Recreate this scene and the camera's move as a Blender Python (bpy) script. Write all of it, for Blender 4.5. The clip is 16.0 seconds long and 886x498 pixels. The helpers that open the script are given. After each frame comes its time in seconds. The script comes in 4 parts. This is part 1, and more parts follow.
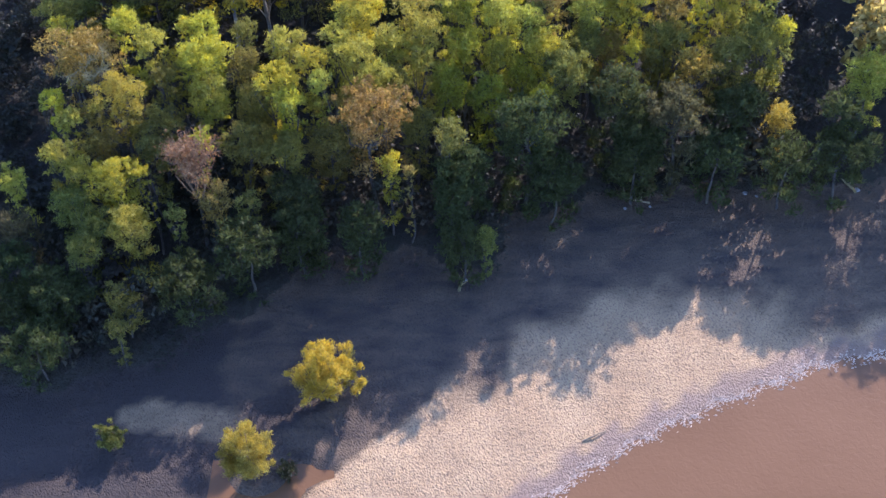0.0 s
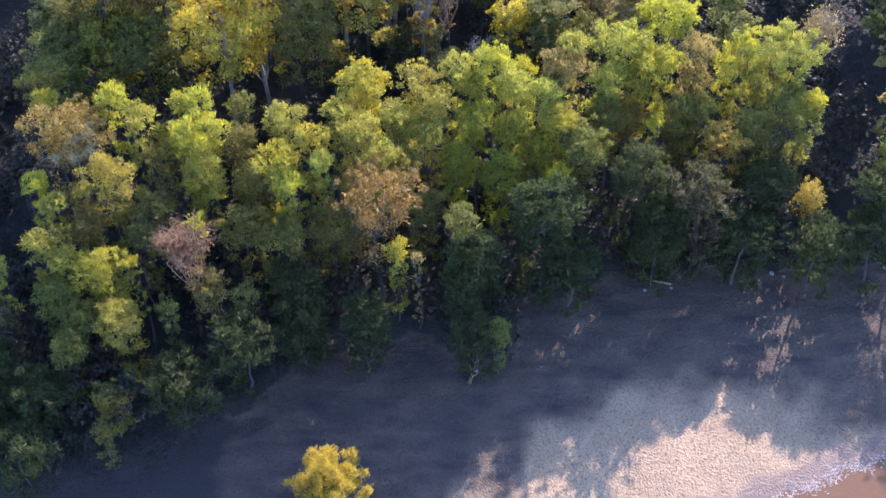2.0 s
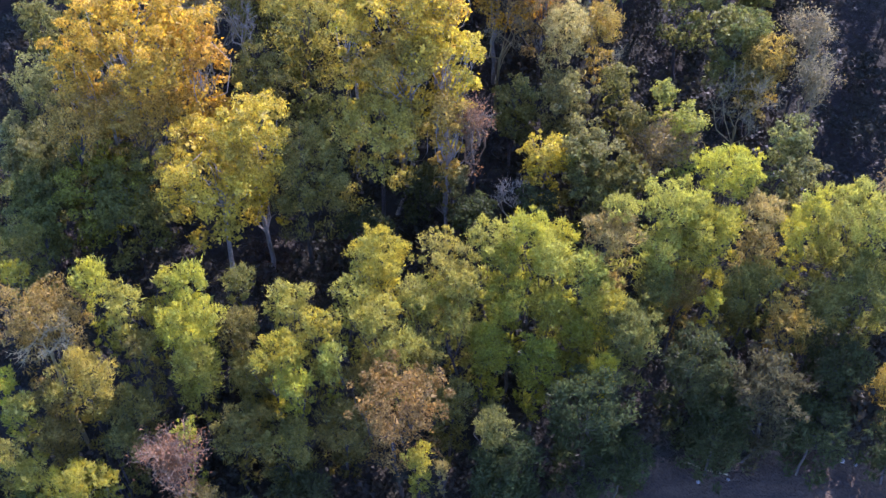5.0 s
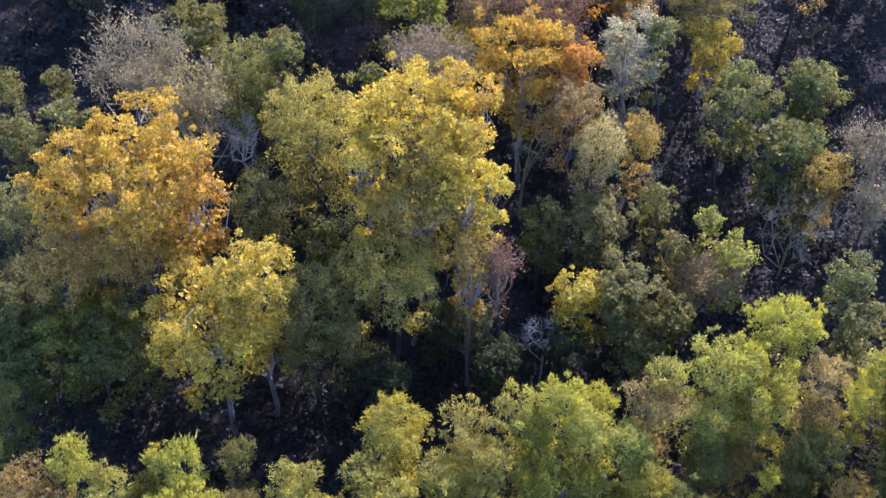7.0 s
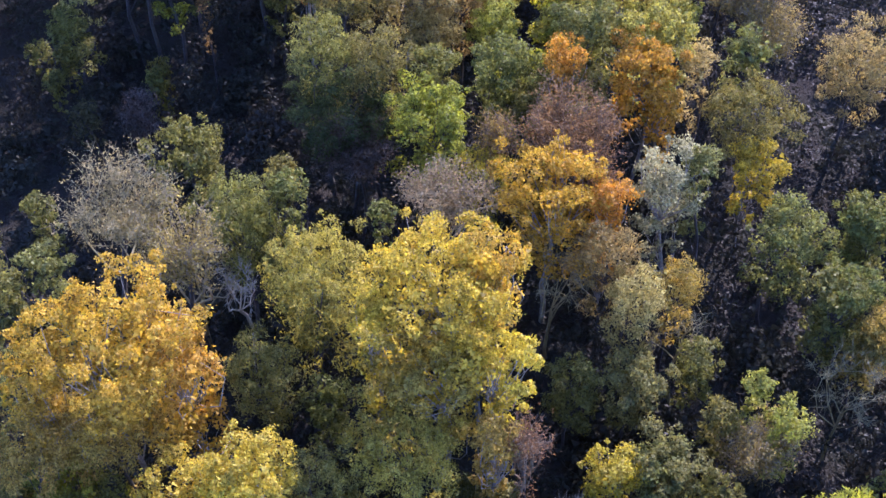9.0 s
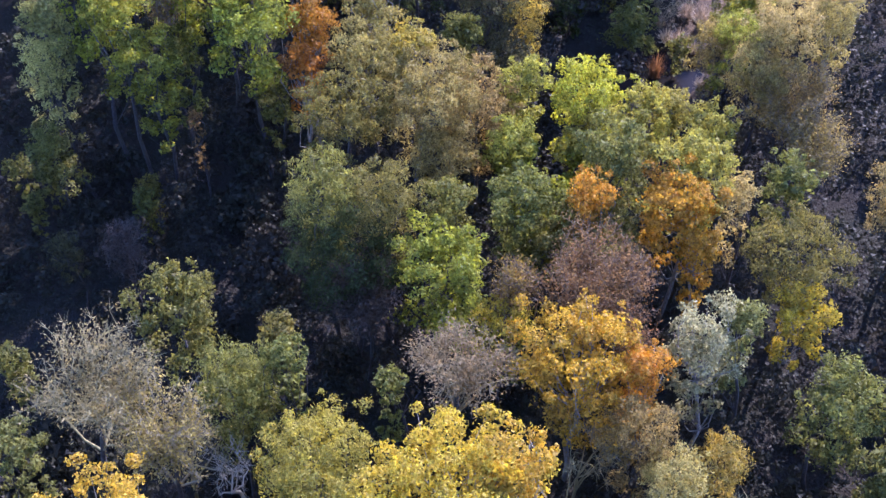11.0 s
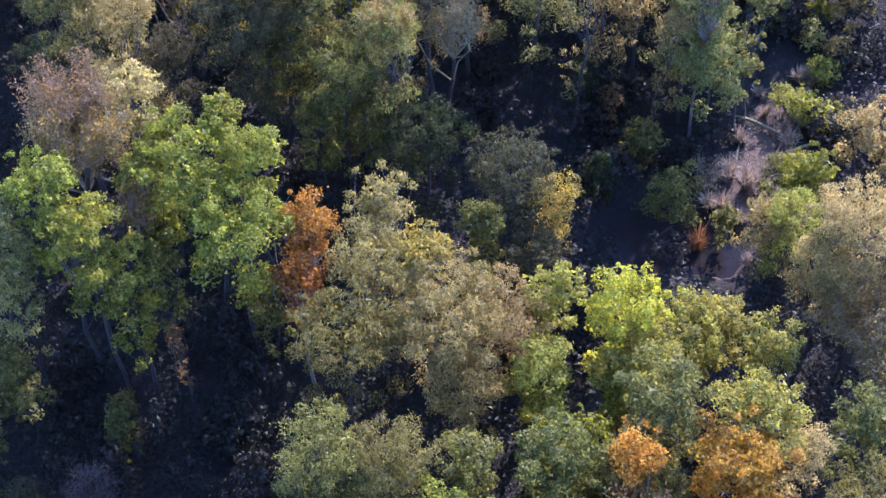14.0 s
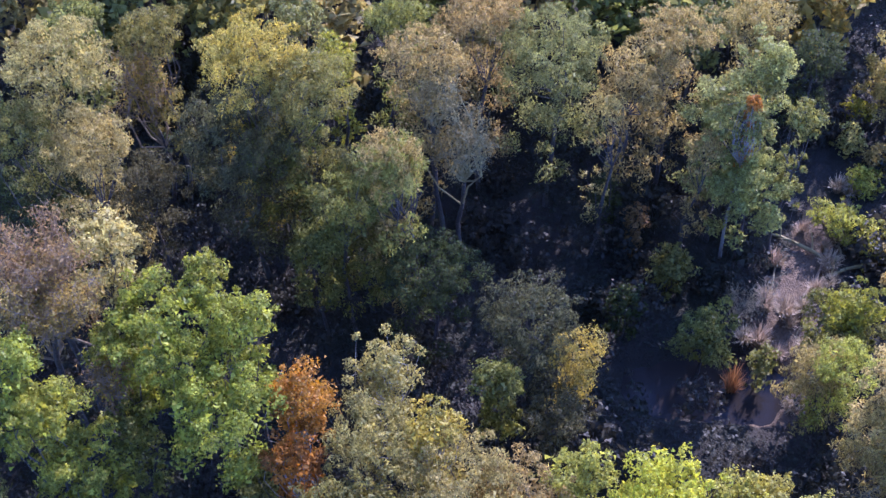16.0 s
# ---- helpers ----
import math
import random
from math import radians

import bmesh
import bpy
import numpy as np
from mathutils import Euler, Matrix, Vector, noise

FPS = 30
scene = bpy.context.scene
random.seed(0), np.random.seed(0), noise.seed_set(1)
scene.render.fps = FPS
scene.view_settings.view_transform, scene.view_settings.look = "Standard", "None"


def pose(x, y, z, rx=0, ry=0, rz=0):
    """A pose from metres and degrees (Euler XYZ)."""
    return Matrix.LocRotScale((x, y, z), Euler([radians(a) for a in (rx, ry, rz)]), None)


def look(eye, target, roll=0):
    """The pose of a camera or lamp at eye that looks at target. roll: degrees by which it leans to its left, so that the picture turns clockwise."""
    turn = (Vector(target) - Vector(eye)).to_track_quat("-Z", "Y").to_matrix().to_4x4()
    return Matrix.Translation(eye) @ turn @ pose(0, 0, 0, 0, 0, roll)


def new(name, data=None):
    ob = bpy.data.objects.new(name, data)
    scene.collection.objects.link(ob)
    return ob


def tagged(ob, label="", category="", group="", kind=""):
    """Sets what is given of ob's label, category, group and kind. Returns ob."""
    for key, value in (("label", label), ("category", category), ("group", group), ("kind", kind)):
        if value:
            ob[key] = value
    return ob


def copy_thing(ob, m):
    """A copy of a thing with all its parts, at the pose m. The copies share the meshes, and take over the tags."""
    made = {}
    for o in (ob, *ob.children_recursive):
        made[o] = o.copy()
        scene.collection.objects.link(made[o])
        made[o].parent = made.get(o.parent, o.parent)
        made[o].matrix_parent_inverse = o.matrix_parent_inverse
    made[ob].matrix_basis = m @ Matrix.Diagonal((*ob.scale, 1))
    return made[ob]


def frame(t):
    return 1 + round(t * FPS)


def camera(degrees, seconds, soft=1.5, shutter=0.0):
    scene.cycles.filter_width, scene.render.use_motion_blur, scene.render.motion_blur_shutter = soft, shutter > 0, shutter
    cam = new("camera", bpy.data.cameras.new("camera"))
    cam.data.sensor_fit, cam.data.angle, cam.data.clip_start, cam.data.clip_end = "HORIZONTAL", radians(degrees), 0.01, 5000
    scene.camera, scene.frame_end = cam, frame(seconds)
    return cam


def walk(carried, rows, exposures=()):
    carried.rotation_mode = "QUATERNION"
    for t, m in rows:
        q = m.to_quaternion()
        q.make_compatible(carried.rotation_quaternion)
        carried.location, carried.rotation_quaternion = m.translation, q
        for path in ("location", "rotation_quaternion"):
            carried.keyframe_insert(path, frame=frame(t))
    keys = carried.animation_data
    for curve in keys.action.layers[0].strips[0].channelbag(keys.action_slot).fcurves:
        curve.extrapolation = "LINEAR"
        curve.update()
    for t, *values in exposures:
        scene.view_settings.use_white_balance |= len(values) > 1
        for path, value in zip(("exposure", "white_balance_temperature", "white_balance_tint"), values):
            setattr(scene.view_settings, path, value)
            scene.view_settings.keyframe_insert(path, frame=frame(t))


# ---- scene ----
cam = camera(38.0, 16.0, 1.5)
PATH = [
    (0.0, 0.000, 0.000, 60.313, -0.335, -48.365, 0.414),
    (0.5, -0.272, 1.619, 60.351, -0.416, -48.403, 0.335),
    (1.0, -0.511, 3.396, 60.384, -0.472, -48.485, 0.260),
    (1.5, -0.733, 5.326, 60.411, -0.506, -48.602, 0.190),
    (2.0, -0.947, 7.401, 60.433, -0.521, -48.746, 0.126),
    (2.5, -1.161, 9.609, 60.450, -0.519, -48.909, 0.069),
    (3.0, -1.377, 11.938, 60.462, -0.501, -49.085, 0.019),
    (3.5, -1.599, 14.371, 60.468, -0.470, -49.268, -0.022),
    (4.0, -1.824, 16.893, 60.470, -0.429, -49.451, -0.055),
    (4.5, -2.051, 19.487, 60.466, -0.378, -49.630, -0.078),
    (5.0, -2.277, 22.135, 60.457, -0.320, -49.800, -0.091),
    (5.5, -2.499, 24.823, 60.444, -0.256, -49.958, -0.095),
    (6.0, -2.713, 27.534, 60.425, -0.188, -50.099, -0.090),
    (6.5, -2.916, 30.253, 60.402, -0.117, -50.222, -0.074),
    (7.0, -3.105, 32.969, 60.374, -0.045, -50.323, -0.050),
    (7.5, -3.278, 35.669, 60.341, 0.026, -50.401, -0.016),
    (8.0, -3.433, 38.345, 60.303, 0.095, -50.456, 0.026),
    (8.5, -3.571, 40.990, 60.260, 0.162, -50.487, 0.077),
    (9.0, -3.692, 43.598, 60.213, 0.225, -50.493, 0.134),
    (9.5, -3.796, 46.168, 60.161, 0.283, -50.476, 0.197),
    (10.0, -3.888, 48.698, 60.105, 0.334, -50.437, 0.266),
    (10.5, -3.969, 51.191, 60.044, 0.379, -50.378, 0.339),
    (11.0, -4.044, 53.651, 59.978, 0.417, -50.301, 0.415),
    (11.5, -4.117, 56.084, 59.908, 0.446, -50.209, 0.492),
    (12.0, -4.193, 58.499, 59.833, 0.466, -50.105, 0.570),
    (12.5, -4.276, 60.904, 59.754, 0.477, -49.995, 0.645),
    (13.0, -4.371, 63.311, 59.671, 0.478, -49.882, 0.717),
    (13.5, -4.479, 65.731, 59.583, 0.468, -49.772, 0.784),
    (14.0, -4.603, 68.179, 59.491, 0.448, -49.671, 0.843),
    (14.5, -4.744, 70.666, 59.395, 0.418, -49.585, 0.892),
    (15.0, -4.897, 73.205, 59.294, 0.376, -49.522, 0.930),
    (15.5, -5.058, 75.809, 59.190, 0.324, -49.489, 0.953),
    (16.0, -5.216, 78.488, 59.081, 0.261, -49.494, 0.960),
]
walk(cam, [(t, pose(x, y, z, 90 + pitch, roll, yaw)) for t, x, y, z, yaw, pitch, roll in PATH], [(0.0, 1.99, 5000, 32), (1.5, 2.2, 4970, 34), (3.5, 2.32, 4900, 40), (6.5, 2.0, 4800, 48), (8.5, 1.98, 4780, 47), (11.5, 2.14, 4700, 44), (13.0, 2.23, 4650, 44), (16.0, 2.1, 4500, 46)])

# ---------------------------------------------------------------- light
SUN_TO = Vector((0.445, 0.8955, math.tan(radians(27.8)))).normalized()   # from the ground towards the sun
world = bpy.data.worlds.new("sky")
scene.world = world
world.use_nodes = True
wn = world.node_tree.nodes
sky = wn.new("ShaderNodeTexSky")
sky.sky_type, sky.sun_disc = "NISHITA", False
sky.ozone_density, sky.dust_density = 2.0, 0.5
sky.sun_elevation = math.asin(SUN_TO.z)
sky.sun_rotation = math.atan2(SUN_TO.x, SUN_TO.y)
wn["Background"].inputs["Strength"].default_value = 0.15
world.node_tree.links.new(sky.outputs[0], wn["Background"].inputs["Color"])
sun = new("sun", bpy.data.lights.new("sun", "SUN"))
sun.data.energy, sun.data.angle, sun.data.color = 3.3, radians(0.5), (1.0, 0.84, 0.60)
sun.matrix_world = look(SUN_TO * 200, (0, 0, 0))


# ---------------------------------------------------------------- materials
def nodes_of(name):
    m = bpy.data.materials.new(name)
    m.use_nodes = True
    nt = m.node_tree
    nt.nodes.clear()
    return m, nt, nt.nodes.new("ShaderNodeOutputMaterial")


def node(nt, kind, **inputs):
    n = nt.nodes.new(kind)
    for key, value in inputs.items():
        sock = n.inputs[key.replace("_", " ")]
        if isinstance(value, bpy.types.NodeSocket):
            nt.links.new(value, sock)
        else:
            sock.default_value = value
    return n


def mixed(nt, fac, a, b, blend="MIX"):
    n = nt.nodes.new("ShaderNodeMix")
    n.data_type, n.blend_type = "RGBA", blend
    for sock, value in ((n.inputs[0], fac), (n.inputs[6], a), (n.inputs[7], b)):
        if isinstance(value, bpy.types.NodeSocket):
            nt.links.new(value, sock)
        else:
            sock.default_value = value
    return n.outputs[2]


def ramp(nt, fac, stops):
    n = nt.nodes.new("ShaderNodeValToRGB")
    nt.links.new(fac, n.inputs[0])
    e = n.color_ramp.elements
    e[0].position, e[0].color = stops[0]
    e[1].position, e[1].color = stops[-1]
    for p, c in stops[1:-1]:
        x = e.new(p)
        x.color = c
    return n.outputs[0]


def grey(v):
    return (v, v, v, 1)


def leaf_material(name, colour, second, through_leaf=0.45, vary=0.48):
    """Leaves: two tints mixed in soft patches, each leaf a little different, light shining through."""
    m, nt, out = nodes_of(name)
    geo, info = nt.nodes.new("ShaderNodeNewGeometry"), nt.nodes.new("ShaderNodeObjectInfo")
    patch = node(nt, "ShaderNodeTexNoise", Vector=geo.outputs["Position"], Scale=0.9, Detail=3.0)
    c = mixed(nt, ramp(nt, patch.outputs[0], [(0.38, grey(0)), (0.66, grey(1))]), (*colour, 1), (*second, 1))
    hsv = node(nt, "ShaderNodeHueSaturation", Color=c)
    leaf = node(nt, "ShaderNodeMapRange", Value=geo.outputs["Random Per Island"])
    leaf.inputs[3].default_value, leaf.inputs[4].default_value = 1 - vary, 1 + vary
    nt.links.new(leaf.outputs[0], hsv.inputs["Value"])
    tree = node(nt, "ShaderNodeMapRange", Value=info.outputs["Random"])
    tree.inputs[3].default_value, tree.inputs[4].default_value = 0.485, 0.515
    nt.links.new(tree.outputs[0], hsv.inputs["Hue"])
    face = node(nt, "ShaderNodeHueSaturation", Color=hsv.outputs[0], Value=0.8)
    d = node(nt, "ShaderNodeBsdfPrincipled", Base_Color=face.outputs[0], Roughness=0.55)
    d.inputs["Specular IOR Level"].default_value = 0.14
    glow = node(nt, "ShaderNodeHueSaturation", Color=hsv.outputs[0], Saturation=1.12, Value=1.2, Hue=0.497)      # light that has gone through a leaf is yellower
    tl = node(nt, "ShaderNodeBsdfTranslucent", Color=glow.outputs[0])
    mix = nt.nodes.new("ShaderNodeMixShader")
    mix.inputs[0].default_value = through_leaf
    nt.links.new(d.outputs[0], mix.inputs[1])
    nt.links.new(tl.outputs[0], mix.inputs[2])
    nt.links.new(mix.outputs[0], out.inputs[0])
    return m


TINTS = {
    "lime": ((0.48, 0.43, 0.05), (0.30, 0.305, 0.055)),
    "leaf": ((0.34, 0.335, 0.042), (0.20, 0.208, 0.036)),
    "bright": ((0.53, 0.475, 0.045), (0.38, 0.35, 0.05)),
    "yelgreen": ((0.41, 0.385, 0.065), (0.29, 0.28, 0.06)),
    "ochre": ((0.44, 0.34, 0.06), (0.30, 0.26, 0.06)),
    "yellow": ((0.60, 0.455, 0.05), (0.43, 0.34, 0.06)),
    "gold": ((0.60, 0.375, 0.045), (0.42, 0.27, 0.05)),
    "orange": ((0.46, 0.235, 0.035), (0.27, 0.155, 0.04)),
    "rust": ((0.27, 0.17, 0.065), (0.21, 0.145, 0.06)),
    "brown": ((0.34, 0.245, 0.06), (0.25, 0.195, 0.055)),
    "dkbrown": ((0.11, 0.082, 0.06), (0.085, 0.072, 0.05)),
    "tan": ((0.39, 0.305, 0.09), (0.28, 0.23, 0.075)),
    "cream": ((0.50, 0.42, 0.13), (0.38, 0.325, 0.10)),
    "olive": ((0.25, 0.228, 0.05), (0.18, 0.172, 0.047)),
    "dkolive": ((0.115, 0.106, 0.042), (0.088, 0.086, 0.038)),
    "green": ((0.235, 0.235, 0.052), (0.16, 0.168, 0.047)),
    "dkgreen": ((0.080, 0.095, 0.030), (0.062, 0.075, 0.026)),
    "greygreen": ((0.265, 0.255, 0.07), (0.19, 0.185, 0.058)),
    "grey": ((0.31, 0.265, 0.10), (0.24, 0.205, 0.085)),
    "pale": ((0.5, 0.47, 0.42), (0.4, 0.37, 0.32)),
    "pinkgrey": ((0.31, 0.25, 0.11), (0.24, 0.195, 0.09)),
    "pink": ((0.31, 0.185, 0.08), (0.25, 0.155, 0.07)),
    "lemon": ((0.58, 0.43, 0.06), (0.43, 0.33, 0.06)),
    "sage": ((0.33, 0.315, 0.085), (0.24, 0.235, 0.068)),
    "silver": ((0.47, 0.415, 0.20), (0.26, 0.23, 0.11)),
}
LEAF = {k: leaf_material("leaves_" + k, a, b) for k, (a, b) in TINTS.items()}
# near-black leaf copies for the forest floor: the wood's shade is in their colour
SHADE_LEAF = {k: leaf_material("shade_toned_leaves_" + k, a, b, 0.2, 0.14) for k, (a, b) in (("dkgreen", ((0.052, 0.053, 0.032), (0.044, 0.044, 0.028))), ("dkolive", ((0.060, 0.054, 0.034), (0.050, 0.046, 0.030))), ("dkbrown", ((0.066, 0.055, 0.038), (0.055, 0.047, 0.033))))}
PLUME = {k: leaf_material("narrow_leaves_" + k, a, b, 0.45, 0.32) for k, (a, b) in TINTS.items()}      # willows: fine leaves, more even
WORD = {"lime": "bright yellow-green", "leaf": "light green", "bright": "glowing lemon-green", "yelgreen": "soft yellow-green", "ochre": "ochre-yellow", "yellow": "clear yellow",
        "gold": "golden-orange", "orange": "deep orange", "rust": "rust-brown", "brown": "orange-brown", "dkbrown": "dull dark brown", "tan": "tan and olive",
        "cream": "pale cream-green", "olive": "olive-green", "dkolive": "dark olive", "green": "fresh green", "dkgreen": "dark green", "greygreen": "grey-green",
        "grey": "grey", "pale": "bleached pale", "pinkgrey": "pinkish grey", "pink": "reddish brown", "silver": "silvery white", "sage": "pale sage-green", "lemon": "lemon-yellow"}


def bark_material(name, dark, light):
    m, nt, out = nodes_of(name)
    geo = nt.nodes.new("ShaderNodeNewGeometry")
    grain = node(nt, "ShaderNodeTexNoise", Vector=geo.outputs["Position"], Scale=9.0, Detail=6.0)
    stain = node(nt, "ShaderNodeTexNoise", Vector=geo.outputs["Position"], Scale=0.8, Detail=2.0)
    c = mixed(nt, ramp(nt, grain.outputs[0], [(0.35, grey(0)), (0.7, grey(1))]), (*dark, 1), (*light, 1))
    c = mixed(nt, ramp(nt, stain.outputs[0], [(0.45, grey(0)), (0.7, grey(0.5))]), c, (0.10, 0.10, 0.06, 1))
    b = node(nt, "ShaderNodeBump", Height=grain.outputs[0], Strength=0.6, Distance=0.03)
    d = node(nt, "ShaderNodeBsdfPrincipled", Base_Color=c, Roughness=0.9, Normal=b.outputs[0])
    nt.links.new(d.outputs[0], out.inputs[0])
    return m


BARK = bark_material("bark_grey_brown", (0.032, 0.028, 0.024), (0.095, 0.082, 0.068))
BARK_PALE = bark_material("bark_pale", (0.17, 0.155, 0.12), (0.37, 0.34, 0.27))
TWIG = {k: bark_material("twigs_" + k, tuple(v * 0.7 for v in a), a) for k, a in (
    ("grey", (0.32, 0.268, 0.105)), ("pale", (0.42, 0.38, 0.26)), ("pinkgrey", (0.32, 0.248, 0.10)), ("pink", (0.31, 0.20, 0.095)),
    ("rust", (0.23, 0.155, 0.075)), ("brown", (0.28, 0.20, 0.11)), ("dkbrown", (0.13, 0.10, 0.07)), ("tan", (0.33, 0.275, 0.14)))}


# ---------------------------------------------------------------- the lie of the land
SHORE = ((-60, 12), (-30, 22), (-8, 31.5), (-2, 33.3), (4.2, 35.7), (8.4, 39.0), (10.8, 40.6), (14.1, 41.7), (17.6, 43.9), (20.0, 44.6), (26.0, 46.6), (40.0, 51.0), (70, 58))
EDGE = ((-60, 36), (-26, 43.2), (-21.7, 43.3), (-16.4, 45.5), (-11.9, 48.6), (-9.4, 51.4), (-6.7, 53.7), (-2.4, 53.7), (0.4, 51.8), (3.2, 52.2), (4.1, 56.0), (9.7, 58.0), (15.3, 58.9), (22.6, 58.6), (29, 59.3), (70, 64))
CHANNEL = ((-40, 31.5), (-24, 37.6), (-19, 38.2), (-15, 38.6), (-12, 39.8), (-9, 41.7), (-6.0, 43.2))
LEDGE = ((30, -13.5), (36.5, -7.0), (39.8, -3.2), (42.5, -0.6), (44.9, 0.7), (48.2, 2.1), (49.9, 3.2), (53, 4.2), (60, 5.0))
SLIP = ((114, 10.5), (118.5, 11.6), (123, 13.2), (127, 15.0), (131, 16.6), (136, 18.2))
WATER_Z = -0.12


def line(table, x):
    return np.interp(x, [p[0] for p in table], [p[1] for p in table])


def wiggle(x, y, s):
    return np.sin(x * 1.3 / s + 0.7 * np.sin(y * 0.9 / s)) + 0.6 * np.sin(x * 2.9 / s + 1.9 + y * 1.7 / s) + 0.4 * np.sin(x * 6.1 / s - y * 3.7 / s)


def smooth(a, b, v):
    u = np.clip((v - a) / (b - a), 0, 1)
    return u * u * (3 - 2 * u)


def land(x, y):
    """Height of the ground and how much of it is bare sand."""
    shore = y - line(SHORE, x) + 0.25 * wiggle(x, y, 1.6)
    edge = y - line(EDGE, x) + 0.35 * wiggle(x, y, 1.3)
    z = -0.75 + 0.75 * smooth(-5.0, 0.6, shore) + 0.18 * smooth(0.0, 6.0, shore)
    z = z + 0.03 * wiggle(x, y, 2.2) * smooth(0, 2, shore)
    chan = np.abs(y - line(CHANNEL, x)) + 0.15 * wiggle(x, y, 1.0)
    z = z - 0.2 * smooth(1.3, 0.4, chan) * smooth(-4.5, -8.0, x) * smooth(-1.0, 1.0, shore)
    inlet = smooth(-13.4, -12.4, x) * smooth(0.1, -0.7, x - line(LEDGE, y) + 0.3 * wiggle(x, y, 1.1)) * smooth(38.7, 37.6, y + 0.3 * (x + 8) + 0.25 * wiggle(x, y, 1.4))
    isle = smooth(2.1, 0.9, np.hypot(x + 10.3, y - 37.6)) + smooth(1.3, 0.5, np.hypot((x + 12.2) / 1.6, y - 39.4))
    z = z - 0.42 * inlet * (1 - np.clip(isle, 0, 1))
    z = z + 0.55 * smooth(-0.3, 0.7, edge) + 0.12 * wiggle(x, y, 5) * smooth(0.5, 4, edge)
    sand = 1 - smooth(-0.6, 0.4, edge)
    slip = np.abs(x - line(SLIP, y)) + 0.35 * wiggle(x, y, 0.9)          # bare slip of pale ground among the trees
    sand = np.maximum(sand, smooth(2.2, 1.3, slip) * smooth(115, 117, y) * smooth(131.5, 129.5, y))
    d2 = np.hypot((x - 8.2) / 4.8, (y - 118.6) / 2.4) + 0.08 * wiggle(x, y, 1.2)
    z = z - 1.1 * smooth(1.35, 0.7, d2)
    wet = smooth(1.0, 0.0, shore + 0.35 * wiggle(x, y, 0.5)) * smooth(-4, 0, shore)
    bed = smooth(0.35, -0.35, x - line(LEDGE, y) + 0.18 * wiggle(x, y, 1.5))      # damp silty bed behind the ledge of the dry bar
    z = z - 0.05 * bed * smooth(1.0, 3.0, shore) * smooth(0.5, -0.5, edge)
    silt_shade = 0.80 * bed
    # next three: tree shade painted into the sand colour, beyond the real silt
    silt_shade = np.maximum(silt_shade, 0.77 * smooth(-11.0, -7.5, edge + 0.6 * wiggle(x, y, 2.7)) * smooth(6.0, 3.0, edge))
    silt_shade = np.maximum(silt_shade, 0.72 * smooth(17.5, 22.0, x + 0.6 * wiggle(x, y, 2.2)) * smooth(0.3, 2.0, shore))
    silt_shade = np.maximum(silt_shade, 1.0 * smooth(-9.0, -14.0, x))
    silt_shade = np.maximum(silt_shade, 0.9 * smooth(2.6, 1.2, chan) * smooth(-3.5, -7.0, x))
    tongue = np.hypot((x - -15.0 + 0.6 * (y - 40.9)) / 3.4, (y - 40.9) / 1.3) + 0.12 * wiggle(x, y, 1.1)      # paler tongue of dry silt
    silt_shade = np.maximum(silt_shade, 0.7 * smooth(112, 114, y))
    silt_shade = silt_shade * (1 - 0.6 * smooth(1.15, 0.7, tongue))
    return z, sand, wet, silt_shade


def height(x, y):
    return float(land(np.array([x], float), np.array([y], float))[0][0])


